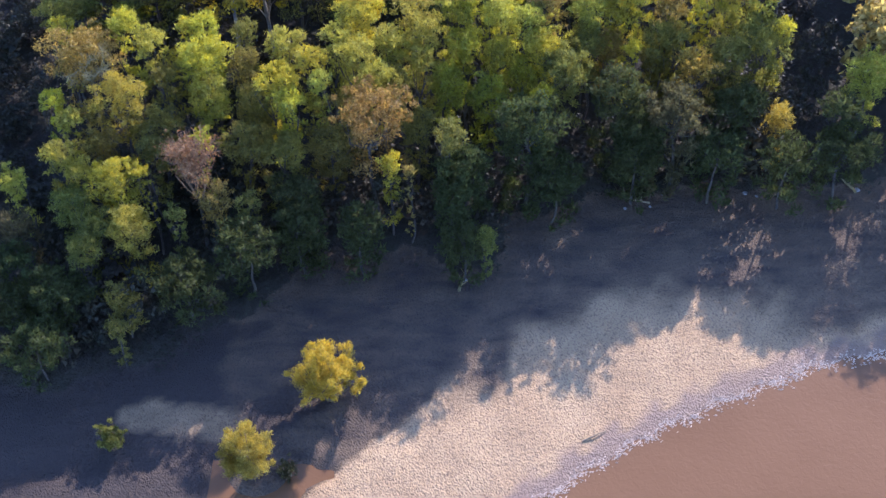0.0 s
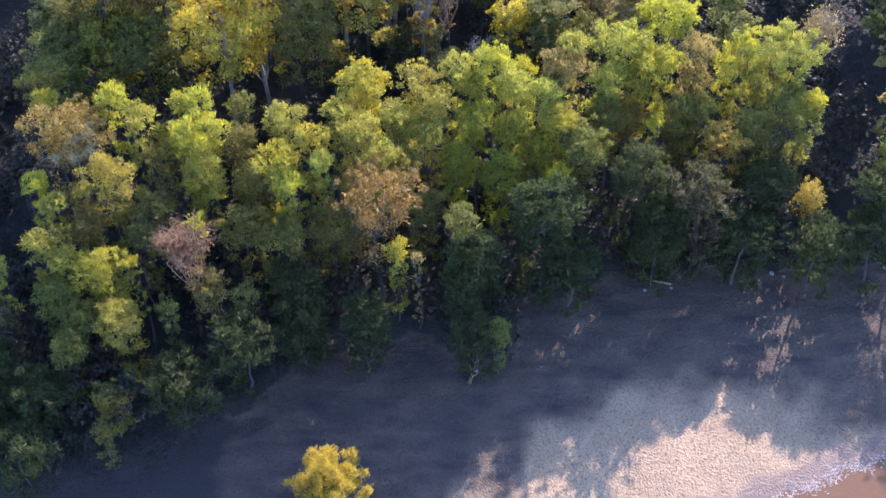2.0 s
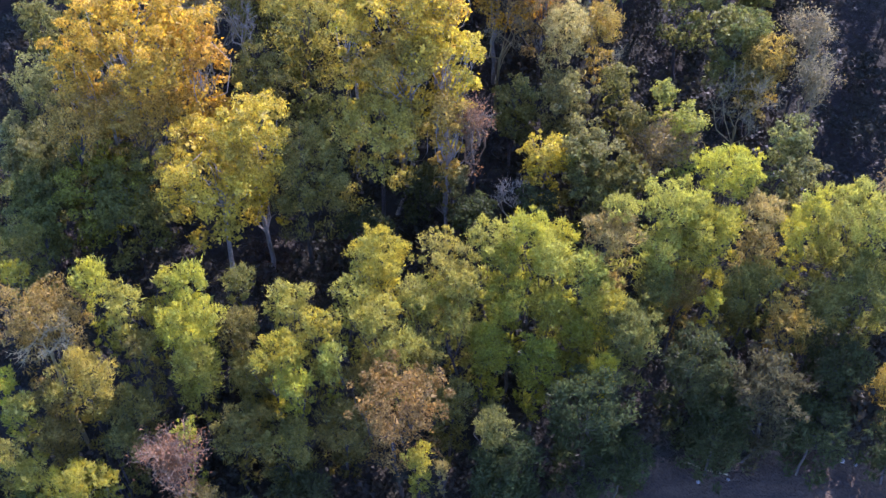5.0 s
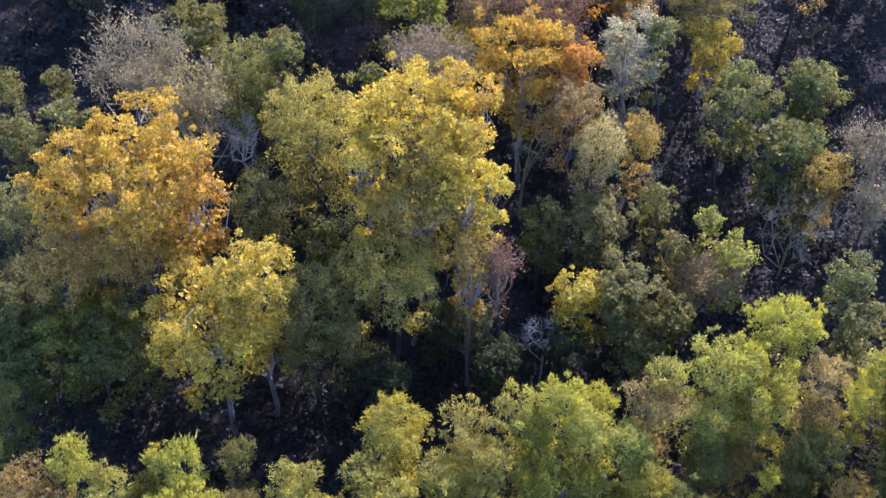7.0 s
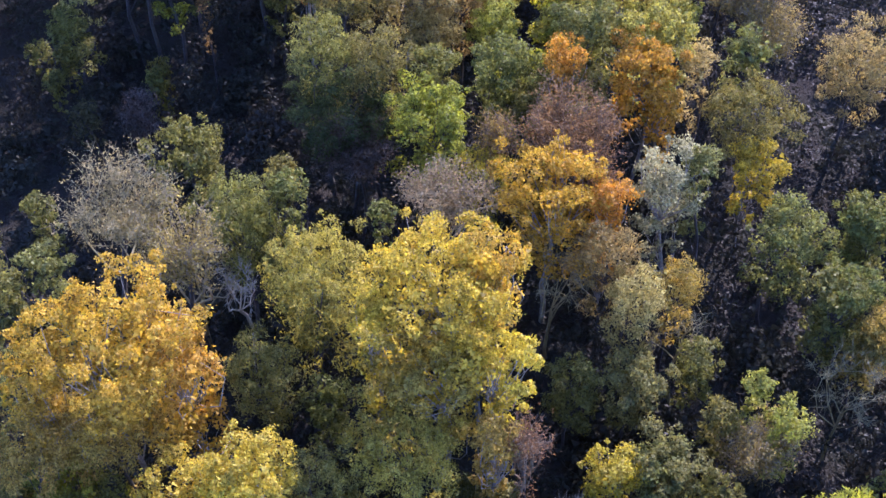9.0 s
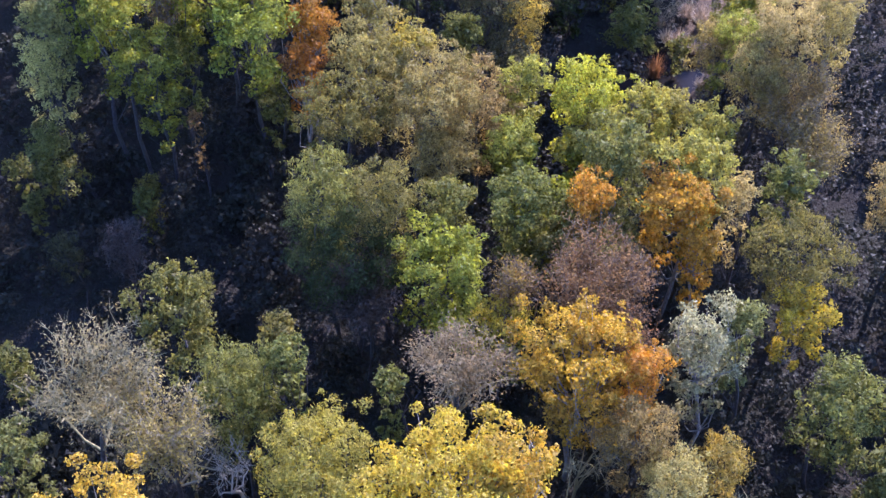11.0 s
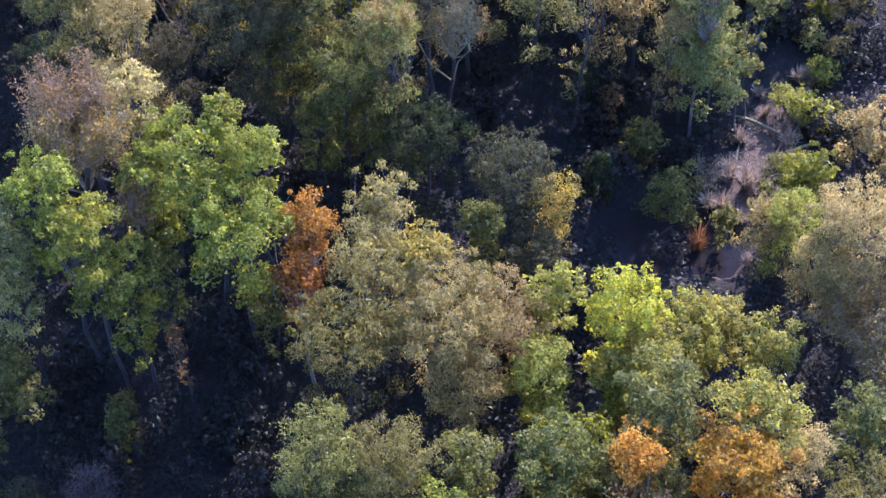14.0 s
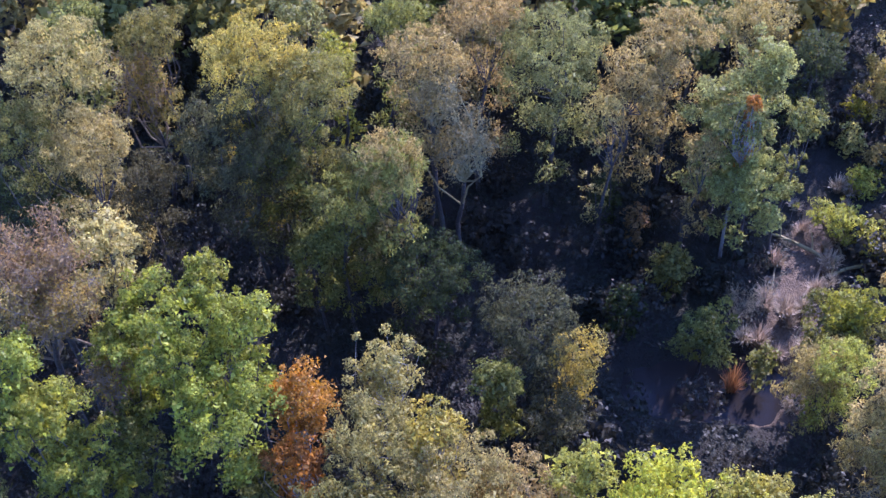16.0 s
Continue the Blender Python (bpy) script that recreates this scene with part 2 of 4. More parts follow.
def ground_material():
    m, nt, out = nodes_of("ground_sand_and_litter")
    geo = nt.nodes.new("ShaderNodeNewGeometry")
    at = nt.nodes.new("ShaderNodeAttribute")
    at.attribute_name = "zones"
    sep = node(nt, "ShaderNodeSeparateColor", Color=at.outputs["Color"])
    pos = geo.outputs["Position"]
    turn = node(nt, "ShaderNodeMapping", Vector=pos)
    turn.vector_type = "TEXTURE"
    turn.inputs["Rotation"].default_value = (0, 0, radians(-58))
    turn.inputs["Scale"].default_value = (2.1, 1.0, 1.0)
    big = node(nt, "ShaderNodeTexNoise", Vector=pos, Scale=0.35, Detail=5.0)
    ridge = node(nt, "ShaderNodeTexNoise", Vector=turn.outputs[0], Scale=15.0, Detail=2.0, Distortion=0.4)
    swell = node(nt, "ShaderNodeMapping", Vector=pos)
    swell.inputs["Scale"].default_value = (0.25, 1.0, 1.0)
    bars = node(nt, "ShaderNodeTexNoise", Vector=swell.outputs[0], Scale=1.6, Detail=4.0)
    fine = node(nt, "ShaderNodeTexNoise", Vector=pos, Scale=22.0, Detail=4.0)
    cells = node(nt, "ShaderNodeTexVoronoi", Vector=turn.outputs[0], Scale=13.0, Randomness=0.95)
    sand = mixed(nt, ramp(nt, big.outputs[0], [(0.35, grey(0)), (0.65, grey(1))]), (0.35, 0.238, 0.120, 1), (0.415, 0.290, 0.147, 1))
    # ripple troughs darkened: their shading is painted into the sand
    sand = mixed(nt, ramp(nt, ridge.outputs[0], [(0.36, grey(0.75)), (0.48, grey(0))]), sand, (0.13, 0.088, 0.058, 1))
    drift = node(nt, "ShaderNodeMapping", Vector=pos)
    drift.inputs["Rotation"].default_value = (0, 0, radians(-25))
    drift.inputs["Scale"].default_value = (0.45, 1.0, 1.0)
    blot = node(nt, "ShaderNodeTexNoise", Vector=drift.outputs[0], Scale=0.9, Detail=7.0, Distortion=0.4)
    mud_shade = node(nt, "ShaderNodeMath", Value=sep.outputs[2])
    mud_shade.operation = "ADD"
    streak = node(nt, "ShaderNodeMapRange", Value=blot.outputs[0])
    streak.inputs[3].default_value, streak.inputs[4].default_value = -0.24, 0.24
    nt.links.new(streak.outputs[0], mud_shade.inputs[1])
    # one dark mix for real silt and for the painted tree shade
    sand = mixed(nt, ramp(nt, mud_shade.outputs[0], [(0.1, grey(0)), (0.9, grey(0.95))]), sand, (0.042, 0.036, 0.032, 1))
    sand = mixed(nt, sep.outputs[1], sand, (0.20, 0.135, 0.085, 1))
    # litter toned near black, holding much of the under-tree shade in its colour
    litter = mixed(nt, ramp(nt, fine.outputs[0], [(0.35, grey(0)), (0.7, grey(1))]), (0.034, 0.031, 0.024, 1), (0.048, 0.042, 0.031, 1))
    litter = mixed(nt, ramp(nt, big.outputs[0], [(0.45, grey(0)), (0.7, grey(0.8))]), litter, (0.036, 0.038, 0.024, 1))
    rag = node(nt, "ShaderNodeMath", Value=sep.outputs[0])
    rag.operation = "ADD"
    off = node(nt, "ShaderNodeMapRange", Value=fine.outputs[0])
    off.inputs[3].default_value, off.inputs[4].default_value = -0.35, 0.35
    nt.links.new(off.outputs[0], rag.inputs[1])
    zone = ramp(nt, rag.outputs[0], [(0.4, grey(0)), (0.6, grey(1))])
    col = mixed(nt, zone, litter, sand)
    rough = node(nt, "ShaderNodeMapRange", Value=sep.outputs[1])
    rough.inputs[3].default_value, rough.inputs[4].default_value = 0.85, 0.45
    b1 = node(nt, "ShaderNodeBump", Height=ridge.outputs[0], Strength=1.0, Distance=0.11)
    b3 = node(nt, "ShaderNodeBump", Height=cells.outputs["Distance"], Strength=1.0, Distance=0.07, Normal=b1.outputs[0])
    b4 = node(nt, "ShaderNodeBump", Height=bars.outputs[0], Strength=1.0, Distance=0.1, Normal=b3.outputs[0])
    b2 = node(nt, "ShaderNodeBump", Height=fine.outputs[0], Strength=0.6, Distance=0.03, Normal=b4.outputs[0])
    d = node(nt, "ShaderNodeBsdfPrincipled", Base_Color=col, Roughness=rough.outputs[0], Normal=b2.outputs[0])
    gloss = node(nt, "ShaderNodeMapRange", Value=sep.outputs[1])
    gloss.inputs[3].default_value, gloss.inputs[4].default_value = 0.08, 0.2
    nt.links.new(gloss.outputs[0], d.inputs["Specular IOR Level"])
    nt.links.new(d.outputs[0], out.inputs[0])
    return m


def sheet(name, xs, ys, func, material):
    """A grid sheet whose height and zone colours func gives."""
    X, Y = np.meshgrid(xs, ys)
    z, sand, wet, silt_shade = func(X.ravel(), Y.ravel())
    co = np.stack([X.ravel(), Y.ravel(), z], -1)
    nx, ny = len(xs), len(ys)
    a = (np.arange(ny - 1)[:, None] * nx + np.arange(nx - 1)[None]).ravel()
    ob = new(name, quads_mesh(name, co, np.stack([a, a + 1, a + nx + 1, a + nx], -1), material))
    ca = ob.data.color_attributes.new("zones", "FLOAT_COLOR", "POINT")
    ca.data.foreach_set("color", np.stack([sand, wet, silt_shade, 0 * sand + 1], -1).astype(np.float32).ravel())
    return ob


def quads_mesh(name, co, quads, material, smooth_faces=True):
    me = bpy.data.meshes.new(name)
    me.vertices.add(len(co))
    me.vertices.foreach_set("co", np.asarray(co, np.float32).ravel())
    quads = np.asarray(quads, np.int32)
    me.loops.add(quads.size)
    me.loops.foreach_set("vertex_index", quads.ravel())
    me.polygons.add(len(quads))
    me.polygons.foreach_set("loop_start", np.arange(0, quads.size, quads.shape[1], dtype=np.int32))
    me.polygons.foreach_set("use_smooth", np.full(len(quads), smooth_faces))
    me.update(calc_edges=True)
    me.materials.append(material)
    return me


def steps(lo, hi, near_lo, near_hi, fine):
    """Grid lines: even and fine in the near stretch, ever wider beyond it."""
    v = list(np.arange(near_lo, near_hi, fine))
    d, p = fine, near_hi
    while p < hi:
        v.append(p)
        d *= 1.25
        p += d
    v.append(hi)
    d, p, low = fine, near_lo, []
    while p > lo:
        d *= 1.25
        p -= d
        low.append(max(p, lo))
    return np.array(low[::-1] + v)


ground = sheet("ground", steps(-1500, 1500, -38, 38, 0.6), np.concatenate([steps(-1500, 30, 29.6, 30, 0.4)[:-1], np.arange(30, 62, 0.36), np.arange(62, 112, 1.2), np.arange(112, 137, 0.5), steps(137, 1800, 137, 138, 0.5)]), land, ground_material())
tagged(ground, "rippled pale river sand with painted shade rising to dark leaf-littered forest floor", "ground", kind="structure")


def water_material(name, deep, shallow, rough):
    m, nt, out = nodes_of(name)
    geo = nt.nodes.new("ShaderNodeNewGeometry")
    tex = node(nt, "ShaderNodeTexNoise", Vector=geo.outputs["Position"], Scale=3.4, Detail=7.0, Distortion=0.8)
    big = node(nt, "ShaderNodeTexNoise", Vector=geo.outputs["Position"], Scale=0.12, Detail=3.0)
    c = mixed(nt, ramp(nt, big.outputs[0], [(0.35, grey(0)), (0.65, grey(1))]), deep, shallow)
    b = node(nt, "ShaderNodeBump", Height=tex.outputs[0], Strength=0.32, Distance=0.05)
    d = node(nt, "ShaderNodeBsdfPrincipled", Base_Color=c, Roughness=rough, IOR=1.33, Normal=b.outputs[0])
    d.inputs["Specular IOR Level"].default_value = 0.2
    nt.links.new(d.outputs[0], out.inputs[0])
    return m


def flat(x, y):
    return np.full(len(x), WATER_Z), 0 * x, 0 * x, 0 * x


WATER = water_material("silty_water", (0.125, 0.067, 0.029, 1), (0.145, 0.079, 0.035, 1), 0.2)
river = sheet("water", steps(-1500, 1500, -40, 40, 4.0), np.array([-1500, -200, 0, 20, 40, 62.0]), flat, WATER)
tagged(river, "wide brown silty river with faint ripples beside the sandbar", "river", kind="structure")
pool = sheet("water_pool", np.array([2, 6, 10, 14.5]), np.array([114.5, 117, 120, 123.0]), lambda x, y: (np.full(len(x), 0.12), 0 * x, 0 * x, 0 * x), water_material("dark_water", (0.020, 0.017, 0.014, 1), (0.028, 0.023, 0.018, 1), 0.04))
tagged(pool, "small still pool of dark water under the trees", "pool", kind="structure")



# ---------------------------------------------------------------- plants
def part(name, me, parent, label=""):
    ob = new(name, me)
    ob.parent = parent
    if label:
        ob["label"] = label
    return ob


def unit(v):
    return v / np.maximum(np.linalg.norm(v, axis=-1, keepdims=True), 1e-9)


def tubes(segs, sides=5):
    """Tapered tubes from rows of (start, end, r0, r1)."""
    a = np.array([s[0] for s in segs], float)
    b = np.array([s[1] for s in segs], float)
    r = np.array([[s[2], s[3]] for s in segs], float)
    d = unit(b - a)
    ref = np.where(np.abs(d[:, 2:3]) > 0.9, np.array([[1.0, 0, 0]]), np.array([[0, 0, 1.0]]))
    u = unit(np.cross(d, ref))
    v = np.cross(d, u)
    ang = np.arange(sides) * 2 * math.pi / sides
    ring = np.cos(ang)[None, :, None] * u[:, None] + np.sin(ang)[None, :, None] * v[:, None]
    co = np.concatenate([a[:, None] + ring * r[:, :1, None], b[:, None] + ring * r[:, 1:, None]], 1)
    i = np.arange(sides)
    j = (i + 1) % sides
    q = np.stack([i, j, j + sides, i + sides], -1)[None] + (np.arange(len(segs)) * 2 * sides)[:, None, None]
    return co.reshape(-1, 3), q.reshape(-1, 4)


def limb(rng, a, b, r0, r1, bend, n):
    """A crooked tapered branch from a to b, as tube rows."""
    a, b = np.array(a, float), np.array(b, float)
    side = rng.normal(size=3) * bend * np.linalg.norm(b - a)
    pts = [a + (b - a) * f + side * math.sin(math.pi * f) + rng.normal(size=3) * 0.25 * bend * np.linalg.norm(b - a) * (0 < f < 1) for f in np.linspace(0, 1, n + 1)]
    rad = np.linspace(r0, r1, n + 1)
    return [(pts[k], pts[k + 1], rad[k], rad[k + 1]) for k in range(n)], pts


def foliage(rng, lobes, centre, length, width, density, wild, droop, hollow=0.45, under=0.22):
    """Leaves set through the outer part of the lobes of a crown, each a small pointed blade.
    A lobe is (place, radius, fineness): fine lobes have many small leaves, coarse ones few large ones."""
    cs, rs = np.array([l[0] for l in lobes]), np.array([l[1] for l in lobes])
    P, N, S = [], [], []
    for k in range(len(lobes)):
        n = int(density * lobes[k][2] * 4 * math.pi * rs[k] ** 2) + 6
        d = unit(rng.normal(size=(n, 3)))
        ph = rng.uniform(0, 6.28, 6)
        lump = 1 + 0.24 * np.sin(d[:, 0] * 4 + ph[0]) * np.sin(d[:, 1] * 4 + ph[1]) + 0.12 * np.sin(d[:, 2] * 7 + ph[2] + 3 * d[:, 0]) + 0.10 * np.sin(d[:, 0] * 11 + ph[3]) * np.sin(d[:, 1] * 12 + ph[4])
        depth = 1 - hollow * rng.uniform(0, 1, n) ** 1.5 + np.where(rng.uniform(size=n) < 0.2, 0.42, 0.0) * rng.uniform(0, 1, n) ** 1.6
        form, a = np.array([rng.uniform(0.7, 1.4), rng.uniform(0.7, 1.1), rng.uniform(0.6, 0.9)]), rng.uniform(0, 6.28)
        turn = np.array([[math.cos(a), math.sin(a), 0], [-math.sin(a), math.cos(a), 0], [0, 0, 1]])
        p = cs[k] + (d * (rs[k] * lump * depth)[:, None] * form) @ turn
        keep = (d[:, 2] > -0.25) | (rng.uniform(size=n) < under)
        near = np.linalg.norm(cs - cs[k], axis=1) < 1.45 * rs[k] + 0.6 * rs
        for o in np.nonzero(near)[0]:
            if o != k:
                keep &= np.linalg.norm(p - cs[o], axis=1) > 0.5 * rs[o]
        P.append(p[keep])
        N.append(unit(d @ turn)[keep])
        S.append(np.full(int(keep.sum()), min(1.6 if droop < 0 else 2.0, lobes[k][2] ** -0.5)))
    p, n = np.concatenate(P), np.concatenate(N)
    if droop < 0:                                          # feathery: leaves stand out along their shoots
        u = unit(n + np.array([0, 0, 0.7]) + rng.normal(size=n.shape) * wild)
        v = unit(np.cross(u, rng.normal(size=n.shape)))
    else:
        n = unit(n + rng.normal(size=n.shape) * wild)
        down = np.array([0, 0, -1.0]) * droop + rng.normal(size=n.shape) * (1 - droop)
        u = unit(np.cross(np.cross(n, down), n))
        v = np.cross(n, u)
    s = rng.uniform(0.6, 1.3, (len(p), 1)) * np.concatenate(S)[:, None]
    co = np.stack([p + u * length / 2 * s, p - u * length / 2 * s + v * width / 2 * s, p - u * length / 2 * s - v * width / 2 * s], 1).reshape(-1, 3)
    return co, np.arange(len(co)).reshape(-1, 3)


def crown_lobes(rng, centre, r, rz, clump, skirt, cover):
    """A crown: an uneven dome of leafy clumps with gaps between them, a second tier inside, and a sparse skirt below.
    Rows of (place, radius, fineness)."""
    mean = (r + rz) / 2
    lobes = [(centre + np.array([0, 0, -0.3 * rz]), 0.55 * min(r, rz), 0.1)]
    clump = min(clump, 0.5 * mean + 0.1)
    count = int(np.clip(2.7 * cover * r * mean / (clump * clump), 7, 150))
    g = math.pi * (3 - 5 ** 0.5)
    turn = rng.uniform(0, 6.28)
    warp = (rng.uniform(0.05, 0.18), rng.uniform(0.05, 0.15), rng.uniform(0, 6.28), rng.uniform(0, 6.28))
    for k in range(count):
        h = 1 - 1.62 * (k + 0.4) / count
        q = math.sqrt(max(0, 1 - h * h))
        a = turn + k * g + rng.uniform(-0.3, 0.3)
        bulge = 1 + warp[0] * q * math.sin(2 * a + warp[2]) + warp[1] * math.sin(3 * a + warp[3] + 2.2 * h) + 0.07 * math.sin(7 * a + 5 * h + warp[2])
        c = clump * rng.uniform(0.45, 1.12)
        out = np.array([q * math.cos(a), q * math.sin(a), h])
        lobes.append((centre + out * (np.array([r, r, rz if h > 0 else 1.35 * rz]) - 0.6 * c) * bulge * rng.uniform(0.7, 1.12) + rng.normal(size=3) * 0.14 * clump, c, 1.0))
    for k in range(int(0.8 * count)):                      # the tier inside, of larger leaves in less light
        a, h, w = rng.uniform(0, 6.28), rng.uniform(-0.6, 0.7), rng.uniform(0.3, 0.7)
        q = math.sqrt(1 - h * h)
        lobes.append((centre + np.array([q * math.cos(a) * r, q * math.sin(a) * r, h * rz]) * w, clump * rng.uniform(0.7, 1.1), 0.1))
    for k in range(int(2 + 3 * mean)):                     # sprays that stand out of the dome
        a, h = rng.uniform(0, 6.28), rng.uniform(0.0, 0.95)
        q = math.sqrt(1 - h * h)
        lobes.append((centre + np.array([q * math.cos(a) * r, q * math.sin(a) * r, h * rz]) * rng.uniform(0.95, 1.16), clump * rng.uniform(0.22, 0.42), 1.0))
    low = centre[2] - 0.3 * rz
    drop = max(0.0, low - skirt)
    rows = int(min(4, drop / max(0.8 * r, 0.8)))
    for row in range(rows):
        for k in range(7):
            a = turn + row * 0.8 + k * 0.9 + rng.uniform(-0.4, 0.4)
            q = r * rng.uniform(0.3, 0.85)
            lobes.append((np.array([centre[0] + q * math.cos(a), centre[1] + q * math.sin(a), low - (row + rng.uniform(0.1, 1.0)) * drop / rows]), 0.28 * r * rng.uniform(0.6, 1.3), 0.4))
    return lobes


KINDS = {
    # thing, clump radius, leaf length, width, density, wildness, droop, words
    "willow": ("willow_tree", 0.56, 0.18, 0.050, 140, 0.7, -1, "willow with feathery {} autumn foliage"),
    "poplar": ("poplar_tree", 0.66, 0.130, 0.100, 122, 0.75, 0.35, "tall poplar with {} autumn leaves and pale limbs"),
    "alder": ("alder_tree", 0.60, 0.135, 0.100, 120, 0.65, 0.3, "broadleaf tree with clumps of {} leaves"),
    "osier": ("ash_tree", 0.50, 0.15, 0.054, 106, 0.75, 0.6, "tree with drooping sparse {} foliage"),
    "shrub": ("shrub", 0.45, 0.18, 0.140, 40, 0.9, 0.3, "low shrub with {} leaves in the forest shade"),
}
COVER = {"willow": 1.1, "osier": 1.0, "alder": 0.68, "poplar": 0.64}


def grow(kind, x, y, top, r, rz, tint, skirt=0.34, thin=1.0):
    """A leafy tree: a trunk with limbs, and a crown."""
    thing, clump, length, width, density, wild, droop, words = KINDS[kind]
    rng = np.random.default_rng(int(abs(x) * 971 + abs(y) * 7919 + top * 13) % 999983)
    z0 = height(x, y)
    base = new(thing)
    base.location = (x, y, z0)
    top = top - z0
    centre = np.array([0, 0, top - rz])
    lobes = crown_lobes(rng, centre, r, rz, min(clump, 0.75 * r), skirt * top, COVER.get(kind, 1.0))
    if kind == "willow" and tint in ("dkgreen", "dkolive"):
        thin, length, width = 0.4 * thin, 1.5 * length, 1.5 * width
    co, q = foliage(rng, lobes, centre, length, width, density * thin, wild, droop)
    part("crown", quads_mesh("crown", co, q, (PLUME if kind == "willow" else SHADE_LEAF if kind == "undergrowth" else LEAF)[tint], False), base)
    girth = 0.016 * top ** 0.75 + 0.018 * r
    lean = rng.normal(size=2) * 0.03 * top
    fork = np.array([lean[0], lean[1], min(0.62 * top, centre[2] - 0.3 * rz)])
    segs, pts = limb(rng, (0, 0, -0.3), fork, girth, 0.6 * girth, 0.04, 4)
    for c, s, _ in lobes[1::max(1, len(lobes) // (4 if kind in ("undergrowth", "far") else 26 if kind == "poplar" else 12))]:
        start = pts[-1] if c[2] > fork[2] else pts[2]
        segs += limb(rng, start, c, 0.26 * girth, 0.05 * girth, 0.12, 3)[0]
    co, q = tubes(segs, 4)
    part("trunk", quads_mesh("trunk", co, q, BARK_PALE if kind == "poplar" else BARK), base)
    return tagged(base, words.format(WORD[tint]), "shrub" if kind == "shrub" else "tree", "trees of the riverside wood")


def willow(x, y, top, r, rz, tint):
    return grow("willow", x, y, top, 0.97 * r, rz, tint, 0.06 if tint in ("dkgreen", "dkolive") else 0.42 if top > 9.6 else 0.3 if top > 8 else 0.10)


def poplar(x, y, top, r, rz, tint):
    return grow("poplar", x, y, top, r, rz, tint, {"orange": 0.58, "yellow": 0.4}.get(tint, 0.45))


def alder(x, y, top, r, rz, tint):
    return grow("alder", x, y, top, 0.97 * r, rz, tint, 0.3 if y > 115 else 0.55 if top > 14.8 else 0.4)


def osier(x, y, top, r, rz, tint):
    return grow("osier", x, y, top, 1.03 * r, rz, tint, 0.25 if y > 115 else 0.42)


def shrub(x, y, top, r, rz, tint):
    return grow("shrub", x, y, top, r, rz, tint, 0.05)


def branching(rng, top, r, rz, order, fork_z, girth):
    """Bare limbs that fork again and again, out to an uneven dome."""
    centre = np.array([0, 0, top - rz])
    segs, pts = limb(rng, (0, 0, -0.3), (rng.normal() * 0.02 * top, rng.normal() * 0.02 * top, fork_z), girth, 0.7 * girth, 0.04, 4)
    tips = []
    for k in range(order[0]):
        a, h = k * 2.4 + rng.uniform(-0.4, 0.4), rng.uniform(-0.15, 0.95)
        q = math.sqrt(1 - h * h)
        end = centre + np.array([q * math.cos(a) * r, q * math.sin(a) * r, h * rz]) * rng.uniform(0.55, 0.8)
        s, p = limb(rng, pts[-1] if rng.uniform() < 0.7 else pts[-2], end, 0.40 * girth, 0.12 * girth, 0.16, 4)
        segs += s
        for j in range(order[1]):
            st = p[rng.integers(2, 5)]
            d = unit(unit(p[-1] - p[-2]) + np.array([0, 0, 0.35]) + rng.normal(size=3) * 0.55)
            e = st + d * rng.uniform(0.35, 0.75) * r
            s2, p2 = limb(rng, st, e, 0.15 * girth, 0.05 * girth, 0.12, 3)
            segs += s2
            tips += p2[1:]
    tips = np.array(tips)
    thin = []
    for st in tips[rng.integers(0, len(tips), order[2])]:
        d = unit(rng.normal(size=3) + unit(st - centre) * 1.1 + np.array([0, 0, 0.45]))
        e = st + d * rng.uniform(0.25, 0.7)
        thin.append((st, e, 0.011, 0.004))
    return segs, thin, tips


def twiggy(x, y, top, r, rz, tint):
    """A tree almost without leaves: limbs, a haze of twigs, some withered leaves."""
    rng = np.random.default_rng(int(abs(x) * 977 + abs(y) * 7907) % 999983)
    z0 = height(x, y)
    base = new("bare_tree")
    base.location = (x, y, z0)
    top -= z0
    segs, thin, tips = branching(rng, top, r, rz, (16, 7, int(200 * r * r) + 260), max(0.45 * top, top - 2.1 * rz), 0.023 * top ** 0.75)
    co, q = tubes(segs[:4])
    part("trunk", quads_mesh("trunk", co, q, BARK), base)
    co, q = tubes(segs[4:])
    part("limbs", quads_mesh("limbs", co, q, TWIG[tint]), base).name = "branch_fan"
    co, q = tubes(thin, 3)
    tagged(part("twig_spray", quads_mesh("twig_spray", co, q, TWIG[tint], False), base), kind="stuff")
    n = int((650 if "grey" in tint else 1300) * r * r) + 150
    p = tips[rng.integers(0, len(tips), n)] + rng.normal(size=(n, 3)) * 0.28
    nrm, u = unit(rng.normal(size=(n, 3))), unit(rng.normal(size=(n, 3)))
    v = np.cross(nrm, u)
    s = rng.uniform(0.06, 0.12, (n, 1))
    co = np.stack([p - u * s, p + v * s * 0.8, p + u * s], 1).reshape(-1, 3)
    tagged(part("withered_foliage", quads_mesh("withered_foliage", co, np.arange(len(co)).reshape(-1, 3), LEAF[tint], False), base), kind="stuff")
    return tagged(base, "nearly leafless tree with a haze of %s twigs" % WORD[tint], "tree", "trees of the riverside wood")


